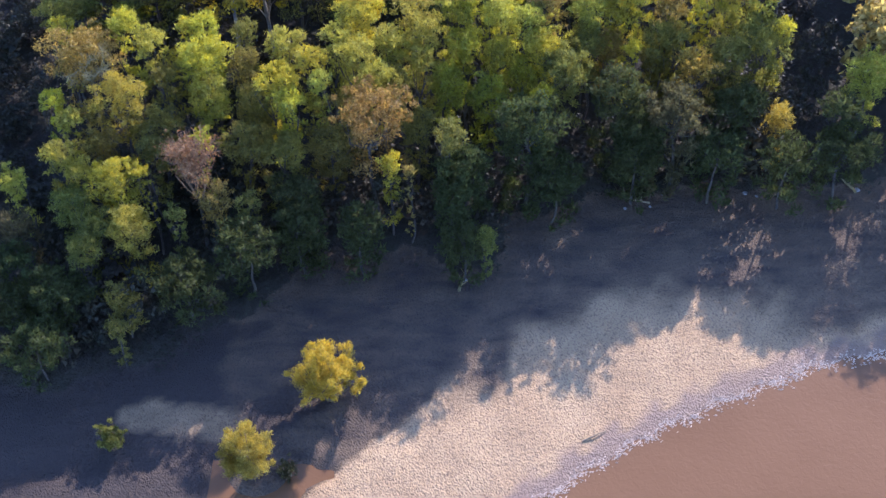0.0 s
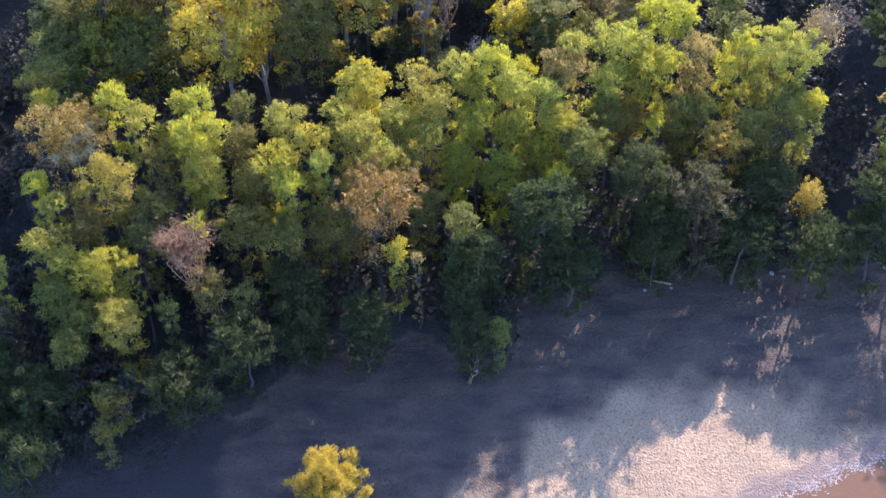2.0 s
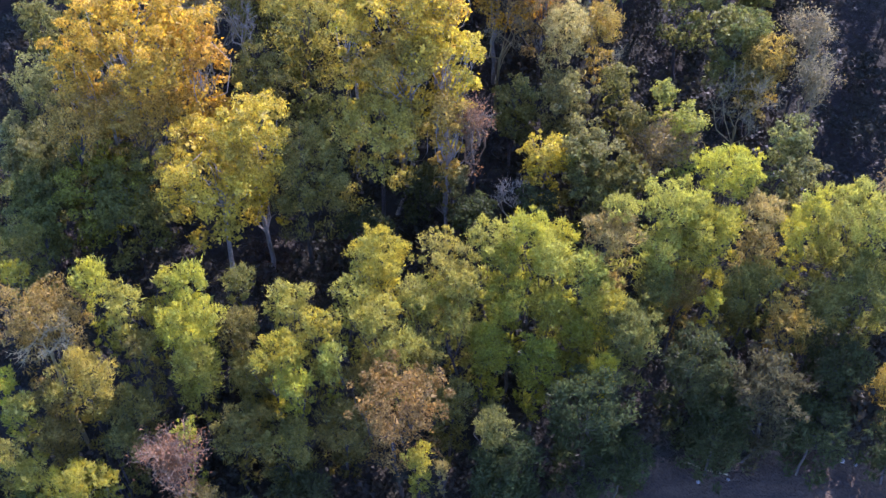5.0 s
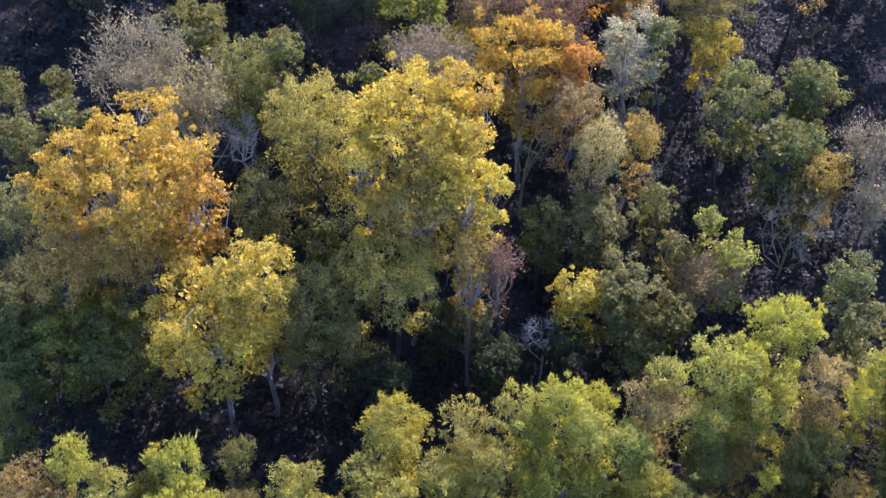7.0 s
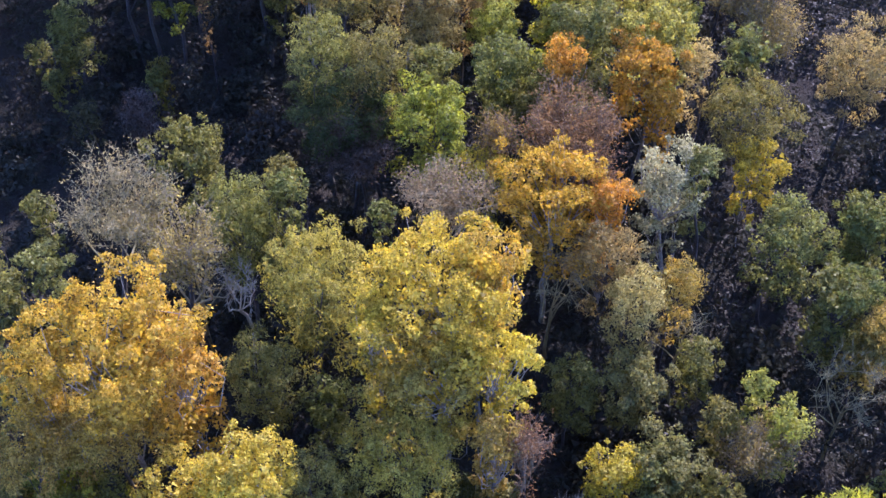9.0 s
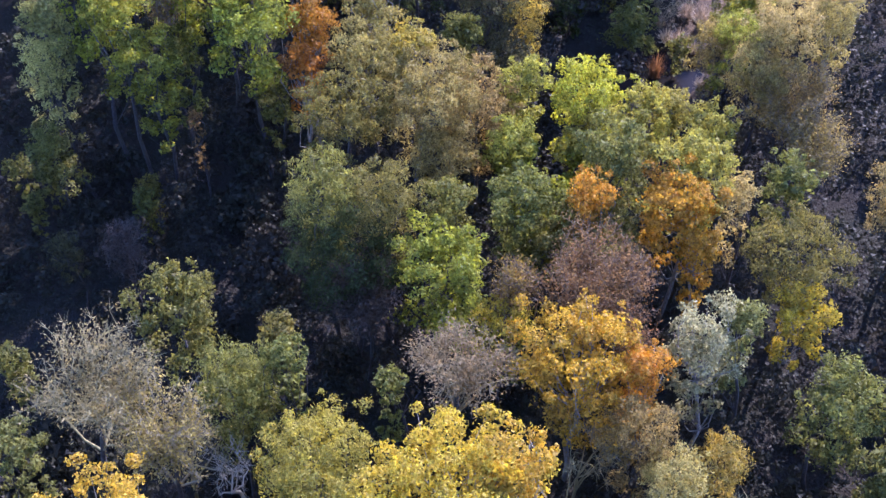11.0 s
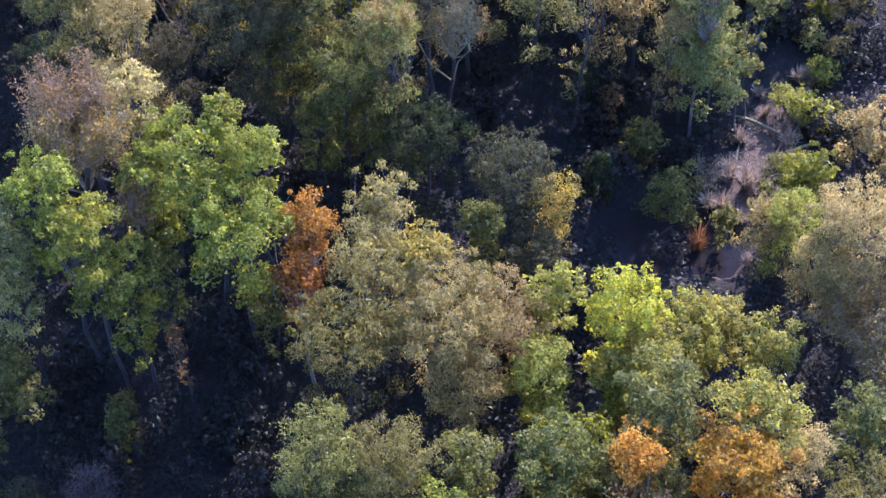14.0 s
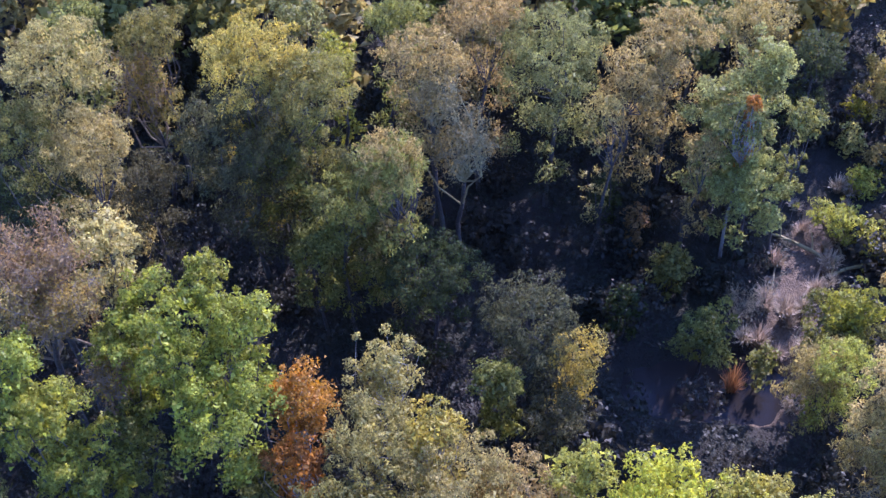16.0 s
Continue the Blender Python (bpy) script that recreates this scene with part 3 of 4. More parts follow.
def dead(x, y, top, r, rz, tint):
    """A dead tree: pale bare limbs alone."""
    rng = np.random.default_rng(int(abs(x) * 983 + abs(y) * 7901) % 999983)
    z0 = height(x, y)
    base = new("dead_tree")
    base.location = (x, y, z0)
    top -= z0
    segs, thin, tips = branching(rng, top, r, rz, (6, 6, int(110 * r * r) + 120), max(0.3 * top, top - 2.4 * rz), 0.020 * top ** 0.75)
    co, q = tubes(segs)
    part("trunk", quads_mesh("trunk", co, q, TWIG[tint]), base)
    co, q = tubes(thin, 3)
    tagged(part("twig_spray", quads_mesh("twig_spray", co, q, TWIG[tint], False), base), kind="stuff")
    return tagged(base, "dead tree with bare %s branches" % WORD[tint], "tree", "trees of the riverside wood")


# the trees, from the bank inland
# dkgreen and dkolive willows: the belt's own shade is put into leaf colour
willow(-22.7, 43.4, 5.0, 2.03, 1.12, "dkgreen")
willow(-18.4, 44.5, 4.3, 0.66, 0.40, "green")
willow(-18.3, 46.2, 5.6, 0.99, 1.57, "olive")
willow(-24.7, 46.3, 5.0, 1.60, 1.23, "dkgreen")
willow(-22.0, 46.6, 6.0, 1.92, 1.55, "dkgreen")
willow(-14.8, 47.4, 6.0, 2.10, 1.71, "dkgreen")
willow(-24.6, 48.2, 6.5, 1.35, 1.00, "dkgreen")
willow(-20.5, 48.4, 7.0, 0.99, 0.99, "green")
willow(-11.6, 49.3, 7.0, 1.86, 1.49, "dkgreen")
willow(-18.0, 49.7, 8.0, 1.33, 1.82, "yelgreen")
willow(-24.5, 50.0, 7.5, 1.20, 1.13, "dkolive")
willow(-20.0, 50.2, 7.5, 1.09, 1.09, "green")
willow(-15.5, 50.7, 7.0, 0.66, 0.45, "green")
willow(2.5, 50.7, 5.0, 0.62, 0.99, "green")
willow(1.1, 51.0, 5.0, 1.51, 1.51, "dkgreen")
willow(-21.5, 51.3, 8.0, 1.23, 1.23, "green")
willow(-8.5, 51.3, 6.5, 1.58, 1.75, "dkgreen")
willow(-4.9, 51.5, 6.0, 1.50, 1.50, "dkgreen")
willow(-11.4, 51.6, 7.0, 0.76, 0.61, "green")
osier(-13.4, 52.0, 8.0, 1.00, 1.60, "brown")
willow(-19.0, 52.3, 9.5, 1.53, 1.83, "lime")
willow(-25.1, 52.6, 8.5, 0.88, 1.11, "yelgreen")
willow(-17.4, 52.6, 8.5, 0.44, 0.35, "lime")
willow(-21.2, 52.7, 9.0, 0.85, 0.77, "yelgreen")
willow(-8.8, 52.9, 7.0, 1.62, 1.08, "dkgreen")
twiggy(-14.8, 53.4, 9.7, 1.44, 1.44, "pink")
willow(-22.2, 53.4, 9.5, 1.02, 0.56, "yelgreen")
willow(0.5, 53.6, 7.0, 1.52, 1.85, "dkgreen")
willow(-2.1, 53.9, 7.0, 0.34, 0.42, "tan")
willow(-3.2, 54.2, 7.6, 0.79, 0.70, "lime")
willow(-17.1, 54.6, 9.0, 0.84, 0.84, "green")
willow(-14.1, 54.6, 9.4, 0.58, 0.41, "lime")
willow(1.3, 54.7, 8.0, 1.72, 2.15, "dkgreen")
willow(-20.2, 54.8, 9.3, 0.98, 1.32, "olive")
willow(-9.6, 54.9, 8.5, 1.48, 1.01, "olive")
willow(0.4, 55.1, 9.5, 0.78, 1.15, "green")
willow(-11.6, 55.5, 9.0, 1.35, 1.35, "olive")
willow(-21.8, 55.6, 10.0, 0.76, 0.58, "yelgreen")
willow(6.7, 55.6, 5.5, 1.90, 1.05, "dkgreen")
osier(-4.1, 55.7, 11.2, 2.14, 1.18, "brown")
willow(-6.9, 56.0, 8.5, 1.36, 1.36, "olive")
willow(-20.7, 56.2, 10.0, 0.84, 0.66, "olive")
willow(-16.9, 56.2, 9.5, 1.34, 0.93, "olive")
willow(5.1, 56.5, 10.0, 1.92, 1.72, "dkgreen")
willow(21.3, 56.6, 6.0, 1.91, 1.19, "dkgreen")
willow(-23.0, 56.7, 10.5, 0.77, 0.51, "lime")
willow(-18.9, 56.7, 11.5, 1.59, 1.03, "ochre")
willow(-9.2, 56.9, 10.3, 1.04, 0.57, "lime")
willow(24.8, 57.0, 6.5, 2.08, 1.20, "dkgreen")
willow(12.0, 57.2, 6.0, 1.92, 1.17, "dkgreen")
willow(16.9, 57.2, 6.0, 1.92, 1.05, "dkgreen")
willow(-7.3, 57.8, 10.8, 0.73, 0.66, "yelgreen")
willow(-1.7, 57.8, 8.0, 1.12, 1.42, "olive")
willow(-5.7, 57.9, 9.5, 1.15, 1.15, "olive")
willow(14.0, 58.0, 9.0, 2.03, 1.19, "dkolive")
willow(-9.9, 58.2, 11.0, 1.30, 0.71, "lime")
willow(-14.1, 58.4, 10.5, 1.27, 2.03, "yelgreen")
willow(-11.4, 58.4, 9.5, 1.22, 1.77, "olive")
# small bright crown: sun through a gap, put into the leaf tint
willow(5.9, 58.5, 9.0, 0.76, 0.83, "bright")
dead(-20.8, 58.5, 11.7, 1.40, 0.77, "grey")
willow(-4.2, 58.6, 10.8, 1.19, 0.66, "yelgreen")
willow(-2.8, 58.9, 10.0, 1.01, 1.01, "olive")
willow(-16.6, 58.9, 10.5, 0.88, 0.49, "olive")
willow(24.5, 59.0, 8.0, 1.22, 1.22, "dkgreen")
willow(10.6, 59.0, 10.0, 1.75, 1.75, "dkgreen")
willow(2.7, 59.4, 9.0, 1.24, 1.24, "leaf")
willow(-7.9, 59.4, 11.3, 0.94, 0.72, "lime")
willow(-14.3, 59.4, 12.0, 1.53, 0.84, "lime")
willow(21.0, 59.5, 6.6, 0.88, 1.41, "ochre")
willow(0.4, 59.9, 9.5, 1.06, 1.34, "leaf")
osier(-21.4, 59.9, 12.5, 2.21, 1.72, "brown")
willow(-5.2, 60.1, 11.5, 1.32, 0.76, "yelgreen")
willow(-12.1, 60.2, 10.5, 0.87, 1.19, "olive")
willow(18.4, 60.3, 7.5, 1.90, 1.72, "dkgreen")
willow(7.4, 60.4, 10.5, 1.54, 1.35, "green")
willow(-17.6, 60.4, 12.0, 1.14, 0.63, "yelgreen")
willow(-1.1, 60.4, 10.5, 0.90, 0.90, "yelgreen")
willow(4.9, 60.8, 9.5, 1.19, 1.53, "leaf")
willow(-9.6, 61.0, 11.5, 1.13, 0.99, "yelgreen")
willow(-3.2, 61.3, 11.5, 0.90, 0.90, "yelgreen")
willow(3.5, 61.4, 10.5, 0.94, 1.20, "leaf")
willow(-6.4, 61.4, 11.5, 1.04, 0.57, "yelgreen")
willow(-19.2, 61.5, 12.5, 1.07, 0.59, "lime")
willow(15.8, 61.5, 9.0, 1.23, 0.67, "ochre")
willow(26.7, 61.5, 9.0, 1.49, 1.93, "yelgreen")
willow(1.3, 61.6, 10.8, 1.03, 1.03, "leaf")
willow(6.1, 61.6, 11.0, 1.35, 1.35, "lime")
willow(-14.4, 61.6, 12.0, 1.15, 0.63, "lime")
willow(-15.6, 61.9, 11.8, 0.58, 0.58, "lime")
willow(-1.1, 62.1, 11.5, 1.06, 1.06, "yelgreen")
# sunlit patch of the belt, painted as a small bright crown
willow(11.8, 62.3, 9.5, 0.57, 0.50, "bright")
willow(-12.3, 62.5, 11.0, 0.89, 0.89, "olive")
willow(5.4, 62.8, 11.6, 1.09, 0.96, "yelgreen")
willow(-23.5, 62.9, 11.0, 0.71, 0.51, "lime")
willow(17.9, 62.9, 9.2, 1.22, 1.53, "green")
willow(9.0, 63.3, 10.0, 1.06, 1.38, "green")
willow(1.0, 63.4, 11.5, 1.06, 0.70, "leaf")
willow(-1.9, 63.5, 12.0, 1.35, 0.74, "yelgreen")
willow(3.5, 63.6, 12.0, 1.25, 1.43, "yelgreen")
willow(-5.2, 63.6, 12.0, 1.65, 0.91, "lime")
willow(13.5, 63.6, 9.5, 1.14, 1.82, "olive")
willow(10.6, 63.8, 9.0, 1.13, 0.99, "brown")
# bright tint for the lit side of the green willow next to it
willow(21.4, 63.8, 9.9, 0.58, 0.80, "bright")
willow(20.2, 63.9, 9.5, 2.02, 1.11, "green")
willow(14.6, 64.0, 9.5, 1.22, 1.22, "green")
willow(9.1, 64.5, 11.0, 1.12, 1.05, "yelgreen")
willow(0.4, 64.5, 12.0, 1.25, 0.69, "yelgreen")
willow(2.3, 64.6, 12.5, 1.15, 0.63, "lime")
willow(10.8, 64.8, 10.8, 1.06, 1.06, "leaf")
willow(6.7, 64.9, 12.0, 1.37, 0.76, "tan")
willow(-24.1, 65.3, 11.0, 1.44, 0.95, "olive")
osier(14.5, 65.4, 10.0, 0.95, 0.52, "brown")
willow(12.0, 65.6, 11.6, 1.57, 0.87, "lime")
willow(16.3, 65.7, 11.5, 0.94, 0.88, "bright")
willow(7.1, 65.8, 12.5, 0.93, 0.51, "yelgreen")
willow(14.6, 66.3, 12.0, 1.18, 1.00, "tan")
willow(20.0, 66.5, 12.0, 2.01, 1.11, "yelgreen")
willow(9.8, 66.8, 12.3, 1.79, 0.99, "yelgreen")
willow(17.4, 66.9, 12.0, 0.82, 0.70, "lime")
alder(-23.6, 68.2, 9.5, 1.31, 1.31, "green")
twiggy(22.4, 68.8, 11.5, 1.09, 1.09, "tan")
poplar(-13.9, 68.9, 13.5, 3.34, 1.83, "yellow")
willow(13.1, 69.0, 12.6, 1.82, 1.00, "lime")
alder(-5.9, 69.1, 7.5, 1.56, 0.86, "dkgreen")
alder(-19.2, 69.6, 10.4, 2.36, 1.30, "green")
alder(-24.7, 69.8, 10.0, 1.92, 1.27, "green")
poplar(-12.0, 70.1, 15.3, 1.97, 1.23, "yellow")
alder(-20.9, 70.5, 10.5, 2.90, 1.59, "leaf")
osier(-9.3, 70.6, 13.0, 2.38, 3.81, "olive")
alder(-0.2, 70.6, 7.0, 1.31, 0.80, "dkgreen")
alder(-23.4, 70.7, 10.6, 1.83, 1.83, "olive")
alder(3.3, 70.9, 7.5, 1.30, 0.72, "dkgreen")
alder(6.8, 71.3, 7.5, 1.38, 0.76, "greygreen")
alder(18.0, 71.4, 9.6, 1.35, 0.74, "greygreen")
osier(-21.3, 71.9, 13.8, 2.04, 1.12, "ochre")
dead(2.1, 72.2, 7.0, 0.94, 0.94, "pale")
alder(8.5, 72.4, 8.5, 1.30, 0.72, "olive")
alder(-1.1, 72.5, 8.0, 0.82, 0.64, "greygreen")
osier(-5.6, 72.6, 13.0, 2.64, 1.45, "ochre")
alder(-3.1, 72.7, 8.0, 1.62, 1.62, "dkgreen")
poplar(-1.7, 72.7, 13.0, 0.97, 1.56, "ochre")
twiggy(-0.3, 73.1, 12.5, 1.06, 1.69, "rust")
alder(-25.2, 73.1, 11.0, 2.13, 1.84, "greygreen")
dead(-20.1, 73.2, 13.0, 1.52, 0.84, "pale")
poplar(4.0, 73.3, 9.2, 1.46, 1.46, "yellow")
alder(6.1, 73.6, 9.0, 1.61, 0.96, "greygreen")
osier(-18.4, 73.7, 14.0, 2.78, 1.53, "ochre")
alder(17.7, 73.7, 10.5, 1.37, 1.37, "greygreen")
alder(6.4, 73.7, 9.5, 1.84, 1.51, "greygreen")
poplar(-21.3, 74.2, 16.5, 1.76, 1.76, "gold")
poplar(-15.1, 75.0, 16.5, 1.50, 1.78, "gold")
twiggy(11.0, 75.2, 8.0, 1.80, 0.99, "tan")
poplar(-4.8, 75.4, 15.0, 2.79, 1.53, "ochre")
poplar(-17.9, 75.4, 18.3, 3.78, 2.08, "gold")
alder(12.3, 75.8, 9.0, 1.25, 0.78, "yelgreen")
poplar(-1.1, 75.8, 15.5, 1.40, 1.68, "yellow")
alder(9.3, 76.2, 9.0, 0.96, 0.96, "olive")
osier(-24.9, 76.3, 13.0, 1.30, 1.84, "greygreen")
osier(-12.4, 76.9, 13.0, 1.75, 2.06, "olive")
poplar(-7.0, 77.3, 16.0, 1.26, 1.26, "yellow")
alder(-9.5, 77.4, 9.0, 1.28, 1.28, "green")
alder(11.0, 77.4, 10.0, 0.66, 0.90, "yelgreen")
poplar(-4.1, 78.0, 18.3, 3.60, 1.98, "yellow")
dead(16.0, 78.1, 8.5, 2.15, 1.18, "grey")
alder(5.5, 78.4, 10.0, 1.69, 2.33, "greygreen")
alder(2.5, 78.6, 9.0, 1.55, 2.21, "green")
twiggy(20.2, 79.1, 10.0, 1.23, 1.52, "grey")
poplar(-1.7, 79.1, 18.3, 1.40, 1.89, "yellow")
alder(8.8, 79.9, 9.0, 1.09, 1.41, "olive")
osier(17.9, 81.0, 10.5, 1.41, 2.25, "ochre")
alder(17.4, 81.0, 9.0, 1.19, 1.68, "olive")
osier(-9.9, 81.2, 15.0, 2.51, 1.56, "ochre")
alder(-25.5, 81.5, 12.6, 1.44, 1.30, "green")
dead(8.3, 81.5, 9.0, 0.79, 1.26, "grey")
osier(5.5, 81.8, 12.0, 1.54, 1.84, "cream")
dead(-14.1, 82.4, 11.5, 1.08, 1.08, "pale")
twiggy(-16.5, 82.4, 15.0, 1.94, 1.66, "tan")
twiggy(20.5, 82.5, 10.0, 1.57, 0.86, "grey")
alder(-10.6, 82.6, 11.0, 1.72, 1.72, "greygreen")
alder(15.7, 82.7, 10.6, 1.72, 0.95, "green")
alder(16.5, 82.9, 10.5, 1.60, 1.04, "green")
alder(-23.5, 83.0, 12.2, 1.23, 0.68, "greygreen")
osier(7.8, 83.1, 11.0, 1.26, 1.55, "ochre")
twiggy(-19.3, 83.8, 15.6, 2.70, 1.51, "grey")
osier(4.1, 83.8, 13.0, 1.55, 1.84, "tan")
dead(1.7, 84.6, 11.0, 2.09, 2.40, "grey")
dead(-16.8, 85.0, 12.0, 1.57, 2.48, "grey")
osier(-27.2, 85.3, 12.2, 0.95, 1.20, "olive")
osier(-14.0, 85.5, 14.5, 1.87, 2.40, "olive")
alder(-7.1, 86.1, 12.0, 0.79, 0.48, "green")
twiggy(-3.7, 86.2, 13.6, 2.35, 1.29, "pinkgrey")
poplar(4.4, 86.3, 13.6, 1.10, 1.37, "gold")
alder(14.0, 86.4, 11.6, 2.10, 1.80, "green")
alder(-11.7, 86.7, 13.8, 0.97, 1.05, "green")
alder(18.1, 87.0, 11.2, 1.79, 1.79, "olive")
osier(-14.0, 87.1, 11.0, 1.74, 1.38, "olive")
alder(17.8, 87.2, 11.0, 1.37, 1.22, "green")
poplar(1.6, 87.2, 14.1, 3.00, 1.65, "gold")
poplar(7.5, 88.5, 13.7, 1.79, 2.83, "silver")
twiggy(3.8, 89.0, 12.0, 1.45, 0.80, "rust")
alder(-12.4, 89.1, 12.0, 0.88, 1.17, "olive")
alder(9.5, 89.7, 12.6, 0.90, 1.44, "greygreen")
alder(-26.1, 90.1, 8.0, 0.92, 0.50, "green")
osier(-1.8, 90.7, 10.8, 1.49, 0.82, "lime")
alder(-17.7, 91.6, 11.6, 2.33, 1.28, "olive")
twiggy(2.7, 91.8, 12.6, 2.91, 1.60, "rust")
twiggy(-1.2, 92.5, 12.0, 1.09, 1.46, "brown")
poplar(13.4, 92.7, 9.5, 1.47, 1.13, "yellow")
alder(-4.6, 92.9, 13.2, 2.62, 1.44, "leaf")
twiggy(-8.9, 93.1, 10.0, 2.33, 1.28, "dkbrown")
poplar(8.3, 94.9, 11.5, 0.93, 1.21, "gold")
osier(-9.5, 95.1, 12.0, 3.10, 1.71, "dkgreen")
osier(13.3, 95.4, 11.0, 2.58, 1.42, "olive")
alder(2.7, 96.1, 11.6, 2.98, 1.64, "olive")
osier(-7.7, 96.3, 14.5, 1.75, 1.61, "olive")
osier(-10.6, 96.3, 15.0, 1.97, 1.54, "olive")
poplar(2.7, 97.0, 13.2, 1.36, 1.25, "gold")
poplar(7.3, 97.1, 13.6, 1.94, 1.80, "gold")
alder(-4.5, 97.3, 12.4, 1.48, 1.01, "olive")
alder(-0.6, 97.4, 12.6, 1.95, 1.13, "green")
osier(10.3, 97.9, 12.6, 0.98, 1.56, "cream")
twiggy(-22.1, 98.3, 8.0, 1.17, 1.87, "dkbrown")
osier(-25.4, 98.3, 7.5, 0.87, 1.39, "dkolive")
alder(8.3, 98.9, 13.6, 2.19, 1.21, "yelgreen")
osier(20.0, 99.1, 12.6, 2.26, 3.05, "tan")
alder(0.4, 99.5, 10.0, 2.12, 1.17, "leaf")
alder(4.3, 100.0, 13.6, 2.06, 1.13, "green")
alder(13.7, 100.4, 11.0, 1.50, 1.30, "green")
osier(-4.7, 102.0, 11.0, 1.72, 1.35, "tan")
alder(-28.2, 102.3, 6.0, 0.61, 0.98, "green")
alder(3.0, 102.8, 9.0, 1.32, 0.73, "leaf")
alder(-0.9, 103.3, 11.0, 1.69, 2.01, "yelgreen")
alder(4.1, 103.5, 10.6, 2.64, 1.45, "yelgreen")
shrub(-22.2, 103.6, 5.0, 0.81, 1.09, "green")
osier(-10.1, 104.2, 13.0, 2.59, 1.50, "olive")
alder(-27.2, 104.7, 9.0, 1.67, 1.67, "green")
shrub(-22.2, 104.8, 5.0, 0.75, 1.00, "olive")
osier(-5.2, 105.1, 13.4, 2.89, 1.59, "tan")
twiggy(16.6, 105.2, 8.0, 1.98, 1.24, "tan")
alder(10.4, 105.5, 9.6, 1.57, 0.86, "yelgreen")
osier(-2.9, 105.7, 12.5, 2.22, 2.22, "tan")
osier(-18.9, 105.8, 9.5, 0.42, 0.68, "rust")
shrub(-28.3, 105.8, 5.0, 0.61, 0.90, "green")
shrub(-30.1, 106.2, 5.0, 0.76, 0.56, "green")
alder(3.4, 106.2, 12.2, 2.21, 1.21, "bright")
osier(-26.8, 106.3, 14.5, 1.31, 2.05, "cream")
alder(6.5, 106.3, 10.0, 1.81, 1.06, "yelgreen")
alder(8.2, 106.9, 9.6, 1.44, 0.90, "yelgreen")
alder(-0.2, 107.3, 11.6, 1.42, 1.09, "yelgreen")
poplar(-12.5, 107.4, 12.6, 1.18, 0.86, "orange")
alder(-21.0, 106.6, 14.2, 1.70, 0.94, "leaf")
alder(-26.1, 106.8, 16.7, 1.45, 1.19, "greygreen")
osier(-8.8, 108.0, 13.0, 2.23, 1.23, "tan")
alder(-22.6, 107.4, 16.8, 1.67, 1.26, "leaf")
poplar(-6.6, 108.5, 13.0, 1.34, 0.74, "ochre")
alder(-15.6, 108.6, 15.6, 2.40, 1.32, "leaf")
twiggy(15.7, 108.8, 8.5, 2.83, 1.56, "tan")
alder(-14.8, 108.8, 9.0, 1.26, 1.57, "green")
alder(-20.1, 109.7, 12.0, 1.23, 1.51, "green")
osier(14.0, 109.7, 11.0, 1.87, 2.15, "tan")
alder(-24.2, 108.7, 17.8, 1.97, 1.30, "leaf")
poplar(-12.4, 109.9, 14.2, 1.43, 1.83, "orange")
twiggy(-20.6, 110.7, 14.5, 0.90, 1.39, "brown")
alder(-20.2, 111.4, 15.6, 1.35, 0.74, "leaf")
osier(15.1, 111.5, 12.6, 2.24, 1.81, "cream")
poplar(-8.9, 111.8, 13.6, 1.62, 1.76, "tan")
osier(-0.9, 111.9, 9.0, 1.68, 0.92, "dkolive")
alder(-18.3, 112.0, 17.0, 2.75, 1.51, "leaf")
alder(-15.0, 112.1, 16.6, 1.67, 1.62, "leaf")
twiggy(-23.3, 112.3, 17.2, 2.56, 1.41, "brown")
osier(18.3, 112.6, 12.2, 1.42, 2.27, "tan")
alder(-3.6, 113.2, 10.0, 1.35, 1.02, "olive")
twiggy(-23.6, 113.7, 18.4, 2.16, 1.36, "rust")
alder(-16.4, 114.2, 16.8, 0.96, 0.68, "leaf")
osier(0.2, 114.5, 10.6, 1.17, 1.67, "ochre")
osier(13.5, 115.2, 8.0, 1.66, 0.91, "yelgreen")
alder(-21.6, 116.4, 16.6, 1.80, 1.27, "cream")
osier(12.5, 115.7, 7.0, 1.76, 0.97, "tan")
osier(-1.9, 116.3, 11.0, 2.46, 1.35, "dkolive")
twiggy(20.7, 118.6, 8.0, 1.03, 1.57, "tan")
shrub(10.8, 118.8, 3.5, 0.79, 1.09, "green")
alder(7.7, 119.7, 6.0, 1.64, 2.19, "green")
alder(14.7, 119.8, 6.0, 2.16, 1.19, "green")
alder(15.2, 119.8, 7.0, 1.61, 1.22, "leaf")
osier(-6.9, 120.5, 10.0, 2.45, 1.35, "dkgreen")
osier(-8.7, 121.7, 16.0, 1.76, 1.14, "olive")
shrub(3.6, 121.7, 5.0, 1.16, 1.35, "dkgreen")
osier(-11.1, 121.8, 13.5, 1.82, 1.14, "olive")
alder(-12.8, 122.0, 10.0, 1.61, 1.25, "green")
osier(-8.8, 122.0, 16.0, 1.65, 1.09, "tan")
osier(-23.5, 122.7, 16.6, 2.33, 1.28, "tan")
dead(10.3, 122.9, 4.0, 1.20, 1.92, "tan")
alder(20.4, 123.2, 7.0, 2.51, 1.38, "cream")
osier(-26.9, 123.5, 17.0, 1.93, 1.41, "olive")
alder(-10.3, 123.6, 13.0, 2.05, 1.45, "olive")
osier(-27.4, 123.7, 12.0, 2.78, 1.53, "dkgreen")
osier(-21.7, 124.5, 12.0, 1.92, 1.61, "dkolive")
shrub(6.3, 124.6, 5.0, 1.18, 1.05, "green")
shrub(6.5, 124.7, 4.0, 1.01, 0.56, "green")
osier(-16.4, 125.8, 15.0, 3.32, 1.83, "dkolive")
